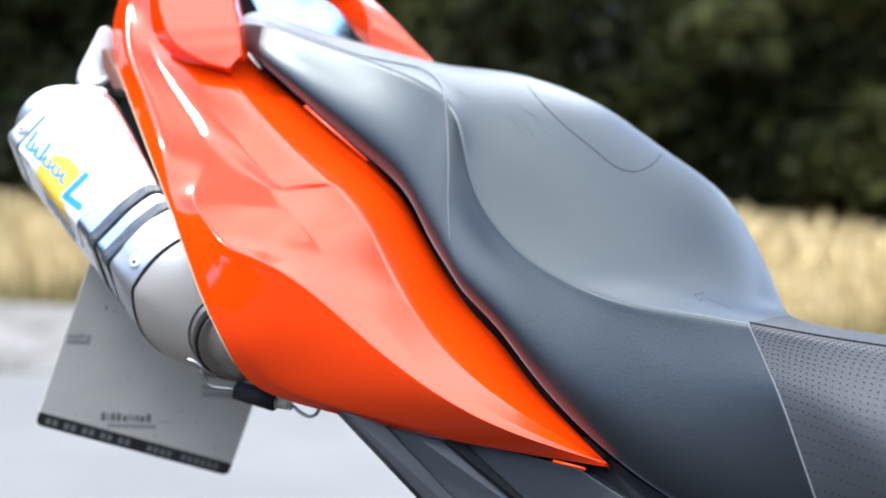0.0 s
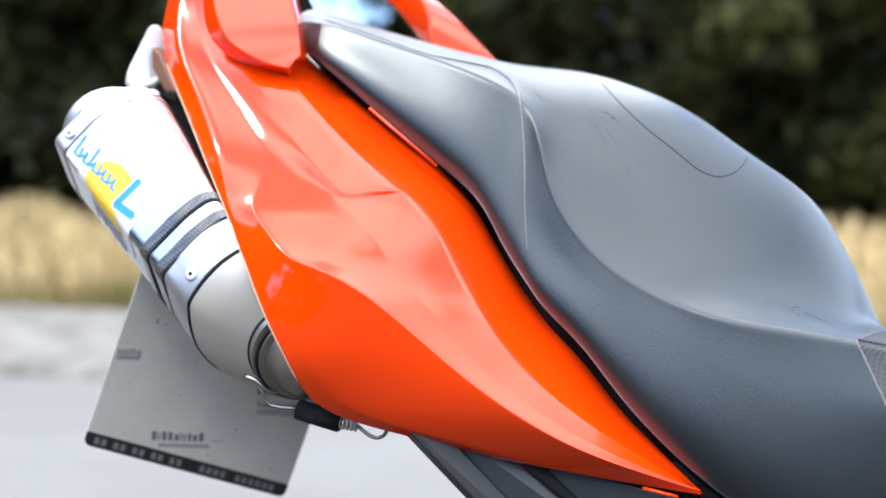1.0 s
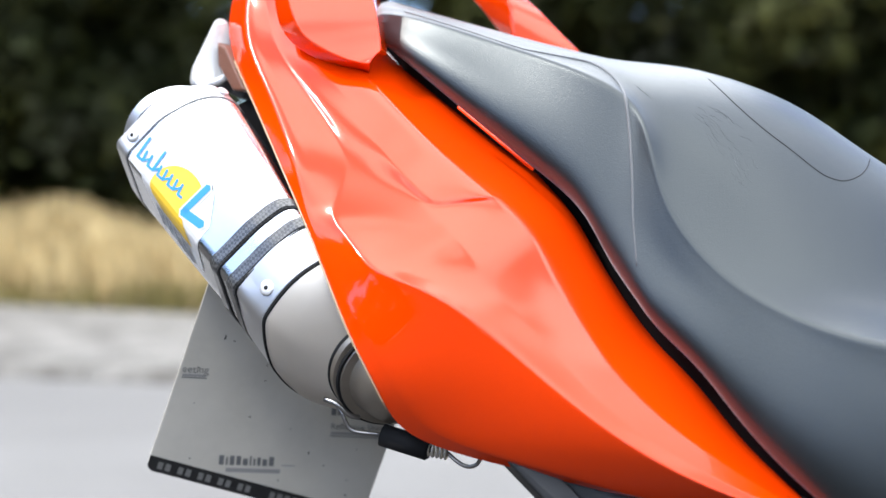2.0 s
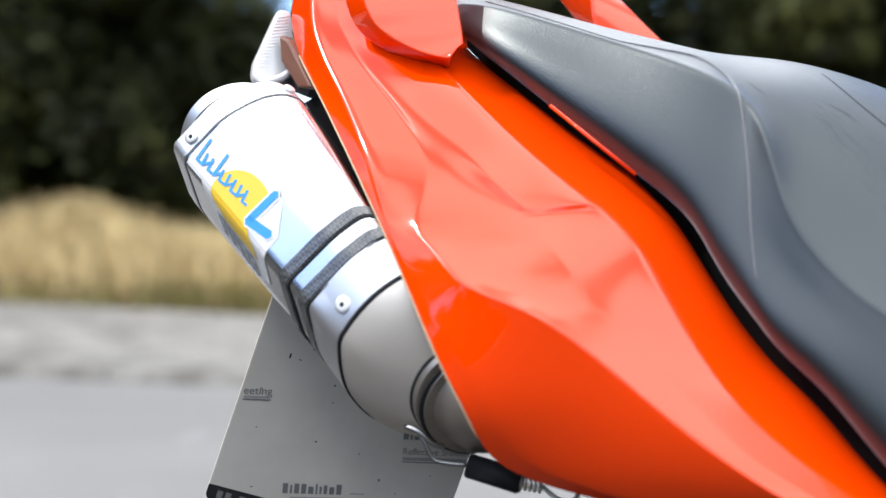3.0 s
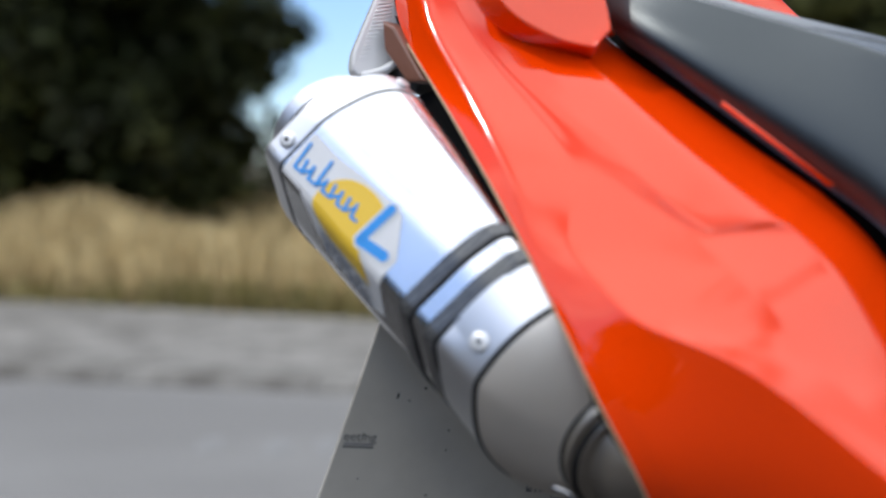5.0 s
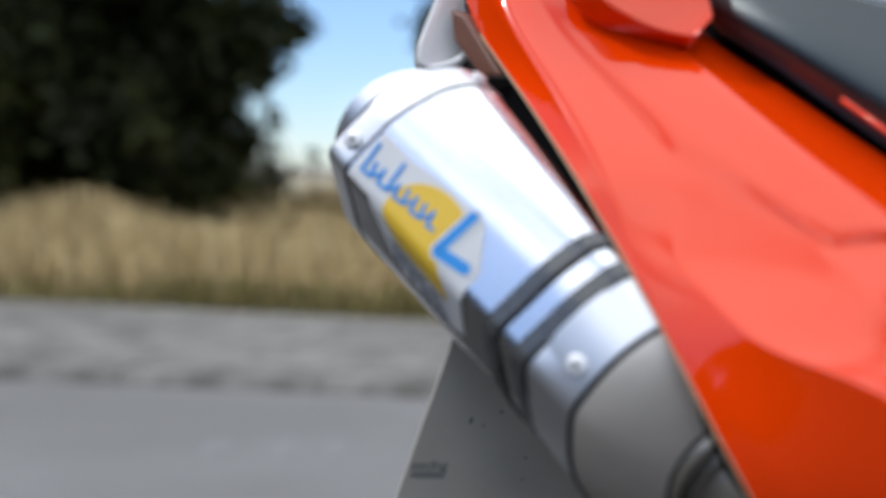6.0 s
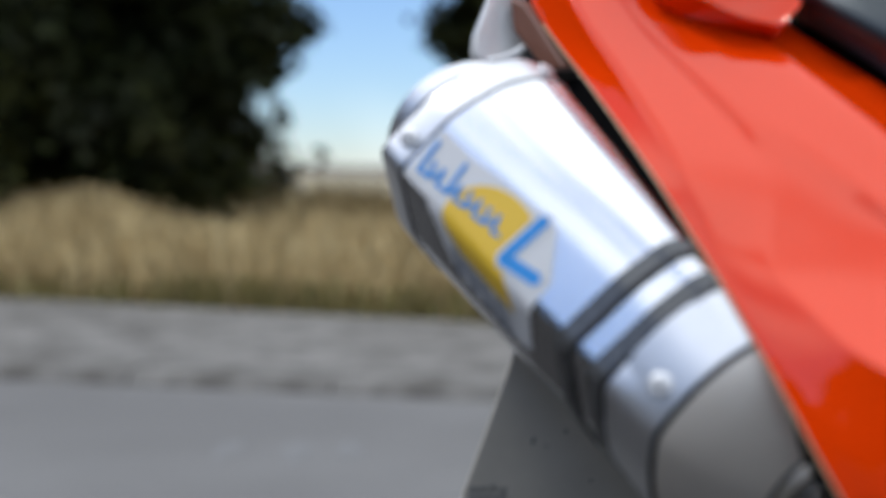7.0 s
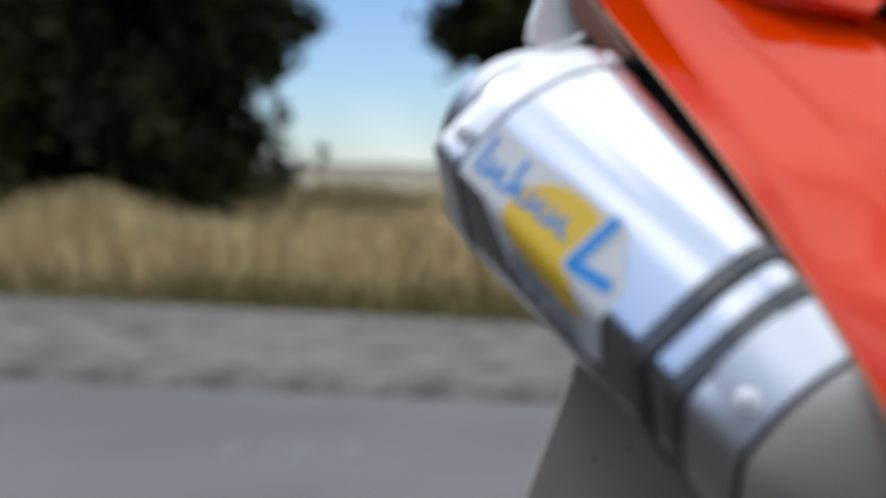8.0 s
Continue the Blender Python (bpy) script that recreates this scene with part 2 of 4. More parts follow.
ground = tagged(new("ground", flat("ground", -1500, 1500, -1500, 2500, -0.03, SOIL)), "dry yellow field reaching to the horizon", "ground", kind="structure")
road = tagged(new("road", flat("road", -60, 60, -30, 0.0, 0.0, ASPHALT)), "pale grey worn asphalt road surface", "road", kind="structure")
# sheet added out of view so paint and metal reflect something dark
layby = tagged(new("layby", flat("layby", -60, 60, -30.0, -3.2, 0.004, DARK_GROUND)), "unseen dark ground sheet that darkens the motorcycle's reflections", "road", kind="structure")
pavement = tagged(new("pavement", slab("pavement", [spot(-9, 0.30, 0.0), spot(9, 0.30, 0.0), spot(9, 0.91, 0.0), spot(-9, 3.93, 0.0)], 0.066, CONCRETE)),
                  "weathered grey concrete pavement strip beside the road", "pavement", kind="structure")


def paint_fleck(rng):
    """A worn blot of road paint, a few millimetres thick, with a ragged outline."""
    n = 14
    rim = [Vector((math.cos(2 * math.pi * k / n) * 0.055 * rng.uniform(0.6, 1.2), math.sin(2 * math.pi * k / n) * 0.16 * rng.uniform(0.6, 1.2), 0)) for k in range(n)]
    verts = [p + Vector((0, 0, -0.004)) for p in rim] + [p * 0.96 for p in rim]
    faces = [(k, (k + 1) % n, n + (k + 1) % n, n + k) for k in range(n)] + [tuple(range(n, 2 * n))]
    return mesh_of("paint_fleck", verts, faces, PAINT, False)


rng = random.Random(21)
for s in (-0.05, 0.20, 0.37):
    o = part("paint_fleck", paint_fleck(rng), road, "worn white blot of road paint")
    o.location = spot(s + 0.45, -1.10 + rng.uniform(-0.06, 0.06), 0.004)


def kerb_stone():
    """A kerb stone a metre long with a rounded road edge, its foot at the origin."""
    prof = [(-0.012, -0.05), (0.0, 0.0), (0.022, 0.042), (0.034, 0.056), (0.052, 0.066), (0.30, 0.068), (0.30, -0.05)]
    verts = [ALONG * x + AWAY * d + Vector((0, 0, z)) for x in (0.006, 0.994) for d, z in prof]
    n = len(prof)
    faces = [(k, (k + 1) % n, n + (k + 1) % n, n + k) for k in range(n)] + [tuple(range(n))[::-1], tuple(range(n, 2 * n))]
    return mesh_of("kerb_stone", verts, faces, CONCRETE, False)


stone = kerb_stone()
for k in range(-14, 14):
    o = part("kerb_stone", stone, pavement)
    o.location = spot(k + 0.37, 0.0, 0.004 * math.sin(k * 2.3))

# ---- trees ----
def tree(x, y, h, w, low, seed, skirt=1.0, leaves=33000):
    """A bushy tree; a skirt under 1 draws its lowest limbs in."""
    rng = np.random.default_rng(seed)
    base = Vector((x, y, 0))
    top = new("tree")
    top.location = base
    trunk_pts = [Vector((0.12 * math.sin(k * 1.3 + seed), 0.1 * math.cos(k * 1.7 + seed), -0.05 + h * 0.92 * k / 7)) for k in range(8)]
    trunk = part("trunk", tube("trunk", trunk_pts, [0.16 * (1 - 0.8 * k / 7) + 0.01 for k in range(8)], BARK, 8), top)
    tips = []
    for k in range(16):
        z = low + (h * 0.9 - low) * (k + rng.uniform(0, 0.8)) / 16
        ang = k * 2.4 + rng.uniform(-0.4, 0.4)
        f = (z - low) / max(0.1, h - low)
        reach = w * (0.5 + 0.5 * math.sin(math.pi * min(1, f * 0.8 + 0.22))) * rng.uniform(0.75, 1.1) * (skirt + (1 - skirt) * min(1, 4 * f))
        s = Vector((0, 0, z))
        e = s + Vector((math.cos(ang) * reach, math.sin(ang) * reach, rng.uniform(-0.1, 0.5)))
        mid = (s + e) / 2 + Vector((0, 0, 0.12))
        part("limb", tube("limb", [s, mid, e], [0.05, 0.03, 0.012], BARK, 6), top)
        tips.append((s, e))
    pts = []
    n_clump = leaves // 30
    for _ in range(n_clump):
        s, e = tips[rng.integers(len(tips))]
        f = rng.uniform(0.15, 1.05)
        c = np.array(s.lerp(e, f)) + rng.normal(0, 0.20, 3)
        c[2] = max(c[2], low * 0.9)
        pts.append(c + rng.normal(0, 0.13, (30, 3)))
    P = np.concatenate(pts)
    n = len(P)
    a = rng.normal(0, 1, (n, 3)); a /= np.linalg.norm(a, axis=1)[:, None]
    b = np.cross(a, rng.normal(0, 1, (n, 3))); b /= np.linalg.norm(b, axis=1)[:, None]
    ln = rng.uniform(0.08, 0.16, (n, 1)); wd = ln * 0.4
    V = np.stack([P - a * ln, P + b * wd, P + a * ln, P - b * wd], 1).reshape(-1, 3)
    F = np.arange(4 * n).reshape(-1, 4)
    part("crown", mesh_of("crown", V.tolist(), F.tolist(), LEAF, False), top)
    return tagged(top, "dark green bushy tree behind tall dry grass", "tree", "trees along the field")


for k, (x, y, h, w, low) in enumerate([(-7.4, 15.5, 6.5, 1.7, 0.4), (-9.6, 15.0, 6.0, 1.9, 0.3), (-11.9, 15.2, 6.8, 1.9, 0.3), (-14.2, 14.6, 6.2, 1.9, 0.3), (-16.4, 14.0, 6.6, 1.9, 0.3), (-5.5, 14.6, 6.8, 1.8, 0.3), (-3.3, 14.0, 6.8, 1.5, 0.35), (0.72, 14.2, 6.5, 1.3, 1.9),
                                       (4.1, 14.6, 5.5, 1.45, 0.5), (5.6, 14.0, 6.5, 1.9, 0.4), (7.9, 14.8, 6.8, 1.8, 0.3), (-4.6, 16.6, 7.5, 1.9, 0.4), (-6.6, 17.6, 8.0, 2.1, 0.4), (-8.8, 17.9, 7.6, 2.1, 0.4), (2.0, 16.5, 2.9, 1.7, 0.5), (6.6, 16.8, 7.5, 1.9, 0.4)]):
    tree(x, y, h, w, low, 11 + k, 0.45 if k == 6 else 1.0)


# unseen trees added all round, the road's far side too, to darken low reflections
row = [o for o in bpy.data.objects if o.name.startswith("tree") and not o.parent]
rng = random.Random(8)
for k in range(40):
    a = radians(48 + 264 * k / 39)
    r = rng.uniform(25.0, 29.0)
    spin = Matrix.Rotation(rng.uniform(0, 6.28), 4, "Z")
    # the left sector is scaled up to darken the fairing lip's reflection
    tall, wide = (3.0, 3.0) if k > 32 else (1.15, 1.6)
    copy_thing(row[k % len(row)], Matrix.Translation((r * math.sin(a), r * math.cos(a), 0)) @ spin @ Matrix.Diagonal((wide, wide, tall, 1)))


# more tall unseen trees behind that sector, closing gaps in the dark reflection
for k in range(12):
    a, r = radians(266 + 4.4 * k), rng.uniform(31.0, 36.0)
    copy_thing(row[(3 * k + 1) % len(row)], Matrix.Translation((r * math.sin(a), r * math.cos(a), 0)) @ Matrix.Rotation(rng.uniform(0, 6.28), 4, "Z") @ Matrix.Diagonal((3.2, 3.2, 3.2, 1)))


# ---- grass ----
def grass(name, n, s0, s1, d0, d1, hmin, hmax, mat, seed, width=0.008):
    rng = np.random.default_rng(seed)
    s = rng.uniform(s0, s1, n); d = rng.uniform(d0, d1, n)
    d = d - 0.168 * s * (d < 12)
    h = rng.uniform(hmin, hmax, n) * (0.78 + 0.28 * np.sin(s * 1.7 + d) * np.sin(s * 0.6 + 1.3 * d))
    al, aw, ft = np.array(ALONG), np.array(AWAY), np.array(FOOT)
    P = ft + s[:, None] * al + d[:, None] * aw
    P[:, 2] = -0.03
    th = rng.uniform(0, np.pi, n)
    side = np.stack([np.cos(th), np.sin(th), 0 * th], 1) * width
    lean = rng.normal(0, 0.16, (n, 3)) * h[:, None]; lean[:, 2] = 0
    mid = P + lean * 0.35 + np.array([0, 0, 1]) * (h * 0.6)[:, None]
    tip = P + lean + np.array([0, 0, 1]) * h[:, None]
    V = np.stack([P - side, P + side, mid + side, mid - side, tip + side * 1.4, tip - side * 1.4], 1).reshape(-1, 3)
    k = np.arange(n)[:, None] * 6
    F = np.concatenate([k + np.array([0, 1, 2, 3]), k + np.array([3, 2, 4, 5])])
    return new(name, mesh_of(name, V.tolist(), F.tolist(), mat, False))


tagged(grass("dry_grass", 30000, -9, 9, 2.55, 9.8, 0.42, 0.90, STRAW, 3, 0.010), "tall dry yellow grass along the pavement", "grass", kind="stuff")
tagged(grass("field_grass", 14000, -14, 14, 9.5, 26, 0.35, 0.7, STRAW, 5, 0.02), "tall dry yellow grass of the field", "grass", kind="stuff")
tagged(grass("green_grass", 9000, -9, 9, 2.38, 3.3, 0.12, 0.4, GREEN_GRASS, 4, 0.008), "short green grass at the pavement's edge", "grass", kind="stuff")


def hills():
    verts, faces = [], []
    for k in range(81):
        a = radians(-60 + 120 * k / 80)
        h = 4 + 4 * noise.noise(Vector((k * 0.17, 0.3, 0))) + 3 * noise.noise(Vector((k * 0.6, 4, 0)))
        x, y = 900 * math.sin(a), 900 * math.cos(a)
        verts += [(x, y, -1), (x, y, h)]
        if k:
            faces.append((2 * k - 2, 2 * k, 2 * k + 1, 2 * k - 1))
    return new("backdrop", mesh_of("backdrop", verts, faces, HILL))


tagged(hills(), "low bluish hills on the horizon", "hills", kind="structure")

# ---- motorcycle ----
bike = new("motorcycle")
bike.location = BASE
tagged(bike, "red sports motorcycle tail with grey seat and silencer", "motorcycle")

RED_SEAT = [(-0.220, 0.216, 1.195), (-0.164, 0.158, 1.093), (-0.113, 0.104, 1.042), (-0.064, 0.070, 1.000), (-0.026, 0.047, 0.971), (0.001, 0.025, 0.939), (0.023, 0.002, 0.897), (0.055, -0.027, 0.846), (0.086, -0.050, 0.815), (0.119, -0.073, 0.770), (0.152, -0.096, 0.741), (0.180, -0.131, 0.716)]
RED_CREST = [(-0.233, 0.168, 1.195), (-0.174, 0.120, 1.084), (-0.127, 0.055, 1.035), (-0.078, 0.016, 0.990), (-0.044, -0.012, 0.953), (-0.026, -0.029, 0.921), (-0.007, -0.046, 0.876), (0.020, -0.074, 0.832), (0.051, -0.092, 0.799), (0.089, -0.115, 0.770), (0.132, -0.133, 0.743), (0.178, -0.140, 0.718)]
RED_MID = [(-0.257, 0.168, 1.189), (-0.233, 0.132, 1.095), (-0.182, 0.059, 1.036), (-0.145, 0.015, 0.984), (-0.114, -0.024, 0.942), (-0.082, -0.047, 0.911), (-0.051, -0.058, 0.871), (-0.015, -0.086, 0.834), (0.019, -0.105, 0.799), (0.062, -0.124, 0.770), (0.113, -0.140, 0.744), (0.176, -0.144, 0.720)]
RED_CREASE = [(-0.271, 0.181, 1.184), (-0.271, 0.144, 1.097), (-0.233, 0.068, 1.031), (-0.203, 0.016, 0.981), (-0.178, -0.021, 0.934), (-0.155, -0.056, 0.894), (-0.115, -0.063, 0.881), (-0.069, -0.093, 0.844), (-0.025, -0.110, 0.808), (0.028, -0.128, 0.774), (0.089, -0.141, 0.746), (0.175, -0.144, 0.720)]
RED_LOW = [(-0.290, 0.209, 1.181), (-0.305, 0.176, 1.105), (-0.270, 0.105, 1.041), (-0.239, 0.050, 0.985), (-0.213, 0.014, 0.935), (-0.189, -0.022, 0.884), (-0.172, -0.045, 0.847), (-0.149, -0.054, 0.804), (-0.124, -0.033, 0.763), (-0.030, -0.062, 0.743), (0.049, -0.086, 0.726), (0.174, -0.140, 0.718)]
RED_LIP = [(-0.282, 0.195, 1.182), (-0.290, 0.160, 1.101), (-0.254, 0.087, 1.037), (-0.224, 0.033, 0.983), (-0.198, -0.003, 0.935), (-0.175, -0.035, 0.888), (-0.149, -0.052, 0.861), (-0.116, -0.069, 0.820), (-0.114, -0.062, 0.780), (-0.030, -0.096, 0.762), (0.048, -0.120, 0.741), (0.174, -0.143, 0.719)]
SEAT_LOW = [(-0.151, 0.114, 1.084), (-0.123, 0.077, 1.058), (-0.056, 0.027, 0.999), (0.001, -0.013, 0.950), (0.023, -0.036, 0.907), (0.043, -0.063, 0.875), (0.056, -0.077, 0.856), (0.085, -0.099, 0.827), (0.118, -0.120, 0.783), (0.168, -0.155, 0.735), (0.244, -0.190, 0.687), (0.335, -0.239, 0.680), (0.394, -0.281, 0.670), (0.455, -0.329, 0.665)]
SEAT_SIDE = [(-0.163, 0.126, 1.098), (-0.127, 0.081, 1.079), (-0.053, 0.028, 1.029), (0.001, -0.011, 0.986), (0.029, -0.031, 0.950), (0.049, -0.051, 0.914), (0.066, -0.065, 0.895), (0.097, -0.091, 0.867), (0.136, -0.116, 0.835), (0.186, -0.152, 0.802), (0.247, -0.181, 0.774), (0.308, -0.203, 0.776), (0.364, -0.256, 0.753), (0.440, -0.304, 0.743)]
SEAT_EDGE = [(-0.164, 0.141, 1.116), (-0.127, 0.105, 1.108), (-0.046, 0.065, 1.078), (0.017, 0.023, 1.051), (0.049, 0.003, 1.028), (0.060, -0.016, 0.999), (0.071, -0.041, 0.944), (0.106, -0.072, 0.895), (0.151, -0.094, 0.867), (0.199, -0.113, 0.851), (0.249, -0.127, 0.844), (0.294, -0.139, 0.837), (0.360, -0.177, 0.827), (0.456, -0.221, 0.817)]
SEAT_IN = [(-0.161, 0.162, 1.126), (-0.125, 0.135, 1.119), (-0.042, 0.101, 1.092), (0.025, 0.072, 1.071), (0.052, 0.046, 1.056), (0.088, 0.013, 1.032), (0.128, -0.021, 0.987), (0.172, -0.045, 0.935), (0.216, -0.058, 0.895), (0.258, -0.066, 0.868), (0.293, -0.079, 0.847), (0.322, -0.085, 0.835), (0.388, -0.118, 0.826), (0.486, -0.162, 0.817)]
SEAT_MID = [(-0.155, 0.187, 1.133), (-0.122, 0.175, 1.124), (-0.035, 0.151, 1.097), (0.033, 0.138, 1.079), (0.064, 0.116, 1.071), (0.112, 0.074, 1.057), (0.178, 0.040, 1.029), (0.235, 0.021, 0.986), (0.294, 0.017, 0.951), (0.331, 0.008, 0.904), (0.344, -0.014, 0.862), (0.363, -0.017, 0.831), (0.434, -0.040, 0.818), (0.529, -0.074, 0.812)]
SEAT_FAR = [(-0.144, 0.217, 1.137), (-0.109, 0.235, 1.126), (-0.021, 0.231, 1.097), (0.053, 0.217, 1.076), (0.096, 0.205, 1.074), (0.145, 0.173, 1.068), (0.217, 0.129, 1.035), (0.274, 0.105, 0.990), (0.334, 0.090, 0.943), (0.364, 0.076, 0.887), (0.378, 0.054, 0.849), (0.394, 0.042, 0.817), (0.467, 0.018, 0.808), (0.567, -0.005, 0.802)]
SEAT_BACK = [(-0.117, 0.265, 1.120), (-0.086, 0.283, 1.091), (-0.002, 0.278, 1.059), (0.075, 0.264, 1.033), (0.120, 0.262, 1.027), (0.183, 0.249, 1.014), (0.255, 0.225, 0.982), (0.314, 0.200, 0.927), (0.365, 0.176, 0.885), (0.393, 0.153, 0.832), (0.405, 0.121, 0.799), (0.419, 0.099, 0.773), (0.495, 0.066, 0.772), (0.596, 0.042, 0.770)]
PIPING = [(-0.0346, 0.0605, 1.0755), (-0.0025, 0.0562, 1.0691), (0.0225, 0.0513, 1.0633), (0.0361, 0.0376, 1.0536), (0.0438, 0.0207, 1.0406), (0.0457, -0.0012, 1.0206), (0.0468, -0.0134, 0.9970), (0.0469, -0.0283, 0.9651), (0.0461, -0.0417, 0.9349), (0.0470, -0.0580, 0.8996)]
TOP_SEAM = [(-0.1344, 0.1241, 1.1150), (-0.1038, 0.0998, 1.1029), (-0.0693, 0.0809, 1.0895), (-0.0345, 0.0614, 1.0759), (-0.0025, 0.0562, 1.0691), (0.0225, 0.0513, 1.0633)]
BADGE = [(0.1250, 0.0612, 1.0507), (0.1339, 0.0292, 1.0338), (0.1446, 0.0132, 1.0196), (0.1592, 0.0011, 1.0043), (0.1770, -0.0054, 0.9895), (0.1949, -0.0100, 0.9743), (0.2054, -0.0112, 0.9676), (0.2191, -0.0085, 0.9646), (0.2343, 0.0019, 0.9685), (0.2444, 0.0127, 0.9751), (0.2526, 0.0296, 0.9826)]
SLIT = [(-0.088, 0.034, 1.025), (-0.028, 0.000, 0.973)]


def add(rail, dx=0.0, dy=0.0, dz=0.0):
    return [(x + dx, y + dy, z + dz) for x, y, z in rail]


def between(a, b, f, g=None, turn=0):
    """Points between two rails: the part f of the way over, or g before the station turn."""
    return [tuple(Vector(p).lerp(Vector(q), f if g is None or k >= turn else g)) for k, (p, q) in enumerate(zip(a, b))]


def tight(rail, i, f=0.16):
    """The rail with a sharper bend at its point i."""
    p = [Vector(q) for q in rail]
    return [*p[:i], p[i].lerp(p[i - 1], f), p[i], p[i].lerp(p[i + 1], f), *p[i + 1:]]


# red tail fairing, turned inward along the seat and under the lower edge
red_in = add(RED_SEAT, 0.020, 0.050, -0.028)
red_under = add(RED_LOW, 0.05, 0.088, 0.012)


def calm(rail, first=1, n=2):
    """The rail with its depth evened out from station to station."""
    y = [p[1] for p in rail]
    for _ in range(n):
        y = [y[k] if k < first or k in (0, len(y) - 1) else 0.25 * y[k - 1] + 0.5 * y[k] + 0.25 * y[k + 1] for k in range(len(y))]
    return [(p[0], v, p[2]) for p, v in zip(rail, y)]


seat_r, crest_r, mid_r, lip_r = [calm(r) for r in (RED_SEAT, RED_CREST, RED_MID, RED_LIP)]
# the inner wall reaches down close to the seat
seat_r = [(x + 0.007 * w, y - 0.002 * w, z + 0.003 * w) for (x, y, z), w in zip(seat_r, (0, 0.5, 1, 1, 1, 1, 1, 1, 1, 1, 0.5, 0))]
# one flat flank from the rolled lip to the style line above the corner, a creased one below it
low_r = [(x, y + d, z) for (x, y, z), d in zip(RED_LOW, (0.004, 0.006, 0.005, 0.002, -0.001, -0.002, -0.002, -0.004, -0.010, -0.006, 0, 0))]
crease_r = [(x, y - d, z) for (x, y, z), d in zip(calm(RED_CREASE), (0, 0, 0, 0, 0.0, 0.003, 0.008, 0.003, 0, 0, 0, 0))]
# the lower flank is flat down to a short roll at its lower edge
roll = (0, 0, 0, 0, 0, 0, 0, 0.3, 1, 1, 1, 1)
lip_r = [*between(lip_r, mid_r, 0.13)[:5], *[(x - 0.0012 * b, y - 0.0030 * b, z - 0.0012 * b) for (x, y, z), b in zip(between(crease_r, low_r, 0.80), roll)][5:]]
mid_r = [(x + 0.2 * d, y + 0.8 * d, z - 0.4 * d) for (x, y, z), d in zip(mid_r, (0, 0.002, 0.004, 0.004, 0.003, 0, 0, 0, 0, 0, 0, 0))]
crease_r = [*between(mid_r, lip_r, 0.5)[:4], between(between(mid_r, lip_r, 0.5), crease_r, 0.5)[4], *crease_r[5:]]
# the lower edge stands out over the silencer
proud = (0, 0, 0.003, 0.005, 0.006, 0.005, 0.003, 0.001, 0, 0, 0, 0)
mid_r, crease_r, lip_r, low_r = [[(x, y - f * d, z) for (x, y, z), d in zip(r, proud)] for r, f in ((mid_r, 0.5), (crease_r, 0.85), (lip_r, 1.0), (low_r, 1.0))]
lip_r = [(x - 0.3 * d, y - d, z) for (x, y, z), d in zip(lip_r, (0, 0.003, 0.0045, 0.0035, 0.001, 0, 0, 0, 0, 0, 0, 0))]
lip_r = [tuple(Vector(p).lerp(Vector(q), f)) for p, q, f in zip(lip_r, low_r, (0, 0, 0.12, 0.32, 0.82, 0.3, 0, 0, 0, 0, 0, 0))]
crease_r = [tuple(Vector(p).lerp(Vector(q), 0.5)) if k == 4 else p for k, (p, q) in enumerate(zip(crease_r, low_r))]
crease_r = [tuple(Vector(p).lerp(Vector(q), f)) for p, q, f in zip(crease_r, mid_r, (0, 0, 0, 0, 0, 0.04, 0.16, 0.27, 0.32, 0.24, 0.1, 0))]
# the edge beside the seat stands a little way down the upper panel
crest_r = [(x, y - 0.007 * f, z + 0.004 * f) for (x, y, z), f in ((Vector(a).lerp(Vector(b), f), f) for a, b, f in zip(crest_r, mid_r, (0.2, 0.36, 0.40, 0.36, 0.2, 0.06, 0, 0, 0, 0, 0, 0)))]
edges = [seat_r, crest_r, mid_r, crease_r, lip_r, low_r]
cross = [red_in, seat_r]
for a, b in zip(edges, edges[1:]):
    near, far = (0.3 if a is lip_r else 0.12), (0.72 if b is lip_r else 0.88)
    cross += [between(a, b, near), between(a, b, 0.5), between(a, b, far), b] if a is not seat_r else [between(a, b, 0.5), between(a, b, 0.85), b]
CELLS = 8
grid = loft([tight(r, 4, 0.16 if k < 8 else 0.45) for k, r in enumerate(cross)], 160, CELLS * (len(cross) - 1) + 1)
# the upper panel beside the seat stands proud of the rest and ends in a short step
STEP_AT, STEP_RAIL = (18, 30, 38, 45, 50, 54, 73), (12.8, 11.3, 9.9, 9.1, 8.0, 6.3, 4.4)
for i in range(18, 74):
    rail = float(np.interp(i, STEP_AT, STEP_RAIL))
    for j in range(CELLS * 4, CELLS * 13):
        v = max(0.0, min(1.0, (rail - j / CELLS) / 0.5))
        proud_by = v * v * (3 - 2 * v) * min(1.0, (i - 18) / 14) * min(1.0, (j / CELLS - 4) / 1.2)
        grid[i][j] = grid[i][j] + Vector((-0.1, -0.8, 0.45)) * 0.0040 * proud_by
grid = eased(grid, 34, 18)
fairing = part("tail_fairing", grid_mesh("tail_fairing", grid, RED), bike, "glossy red painted tail fairing")
thicken(fairing, 0.003)
part("edge_line", tube("edge_line", [row[-1] + Vector((-0.0006, -0.0012, -0.0006)) for row in grid[18:116:2]], 0.0007, PALE_EDGE, 6), fairing, "thin tan unpainted edge of the fairing")
# black sheets added as shade: inside the fairing, under its edge, beside the silencer
part("liner", grid_mesh("liner", [[p + Vector((0.004, 0.010, -0.002)) for p in row[26:148:4]] for row in grid[::4]], GAP_SHADE), fairing, "black sheet added as shade inside the fairing")
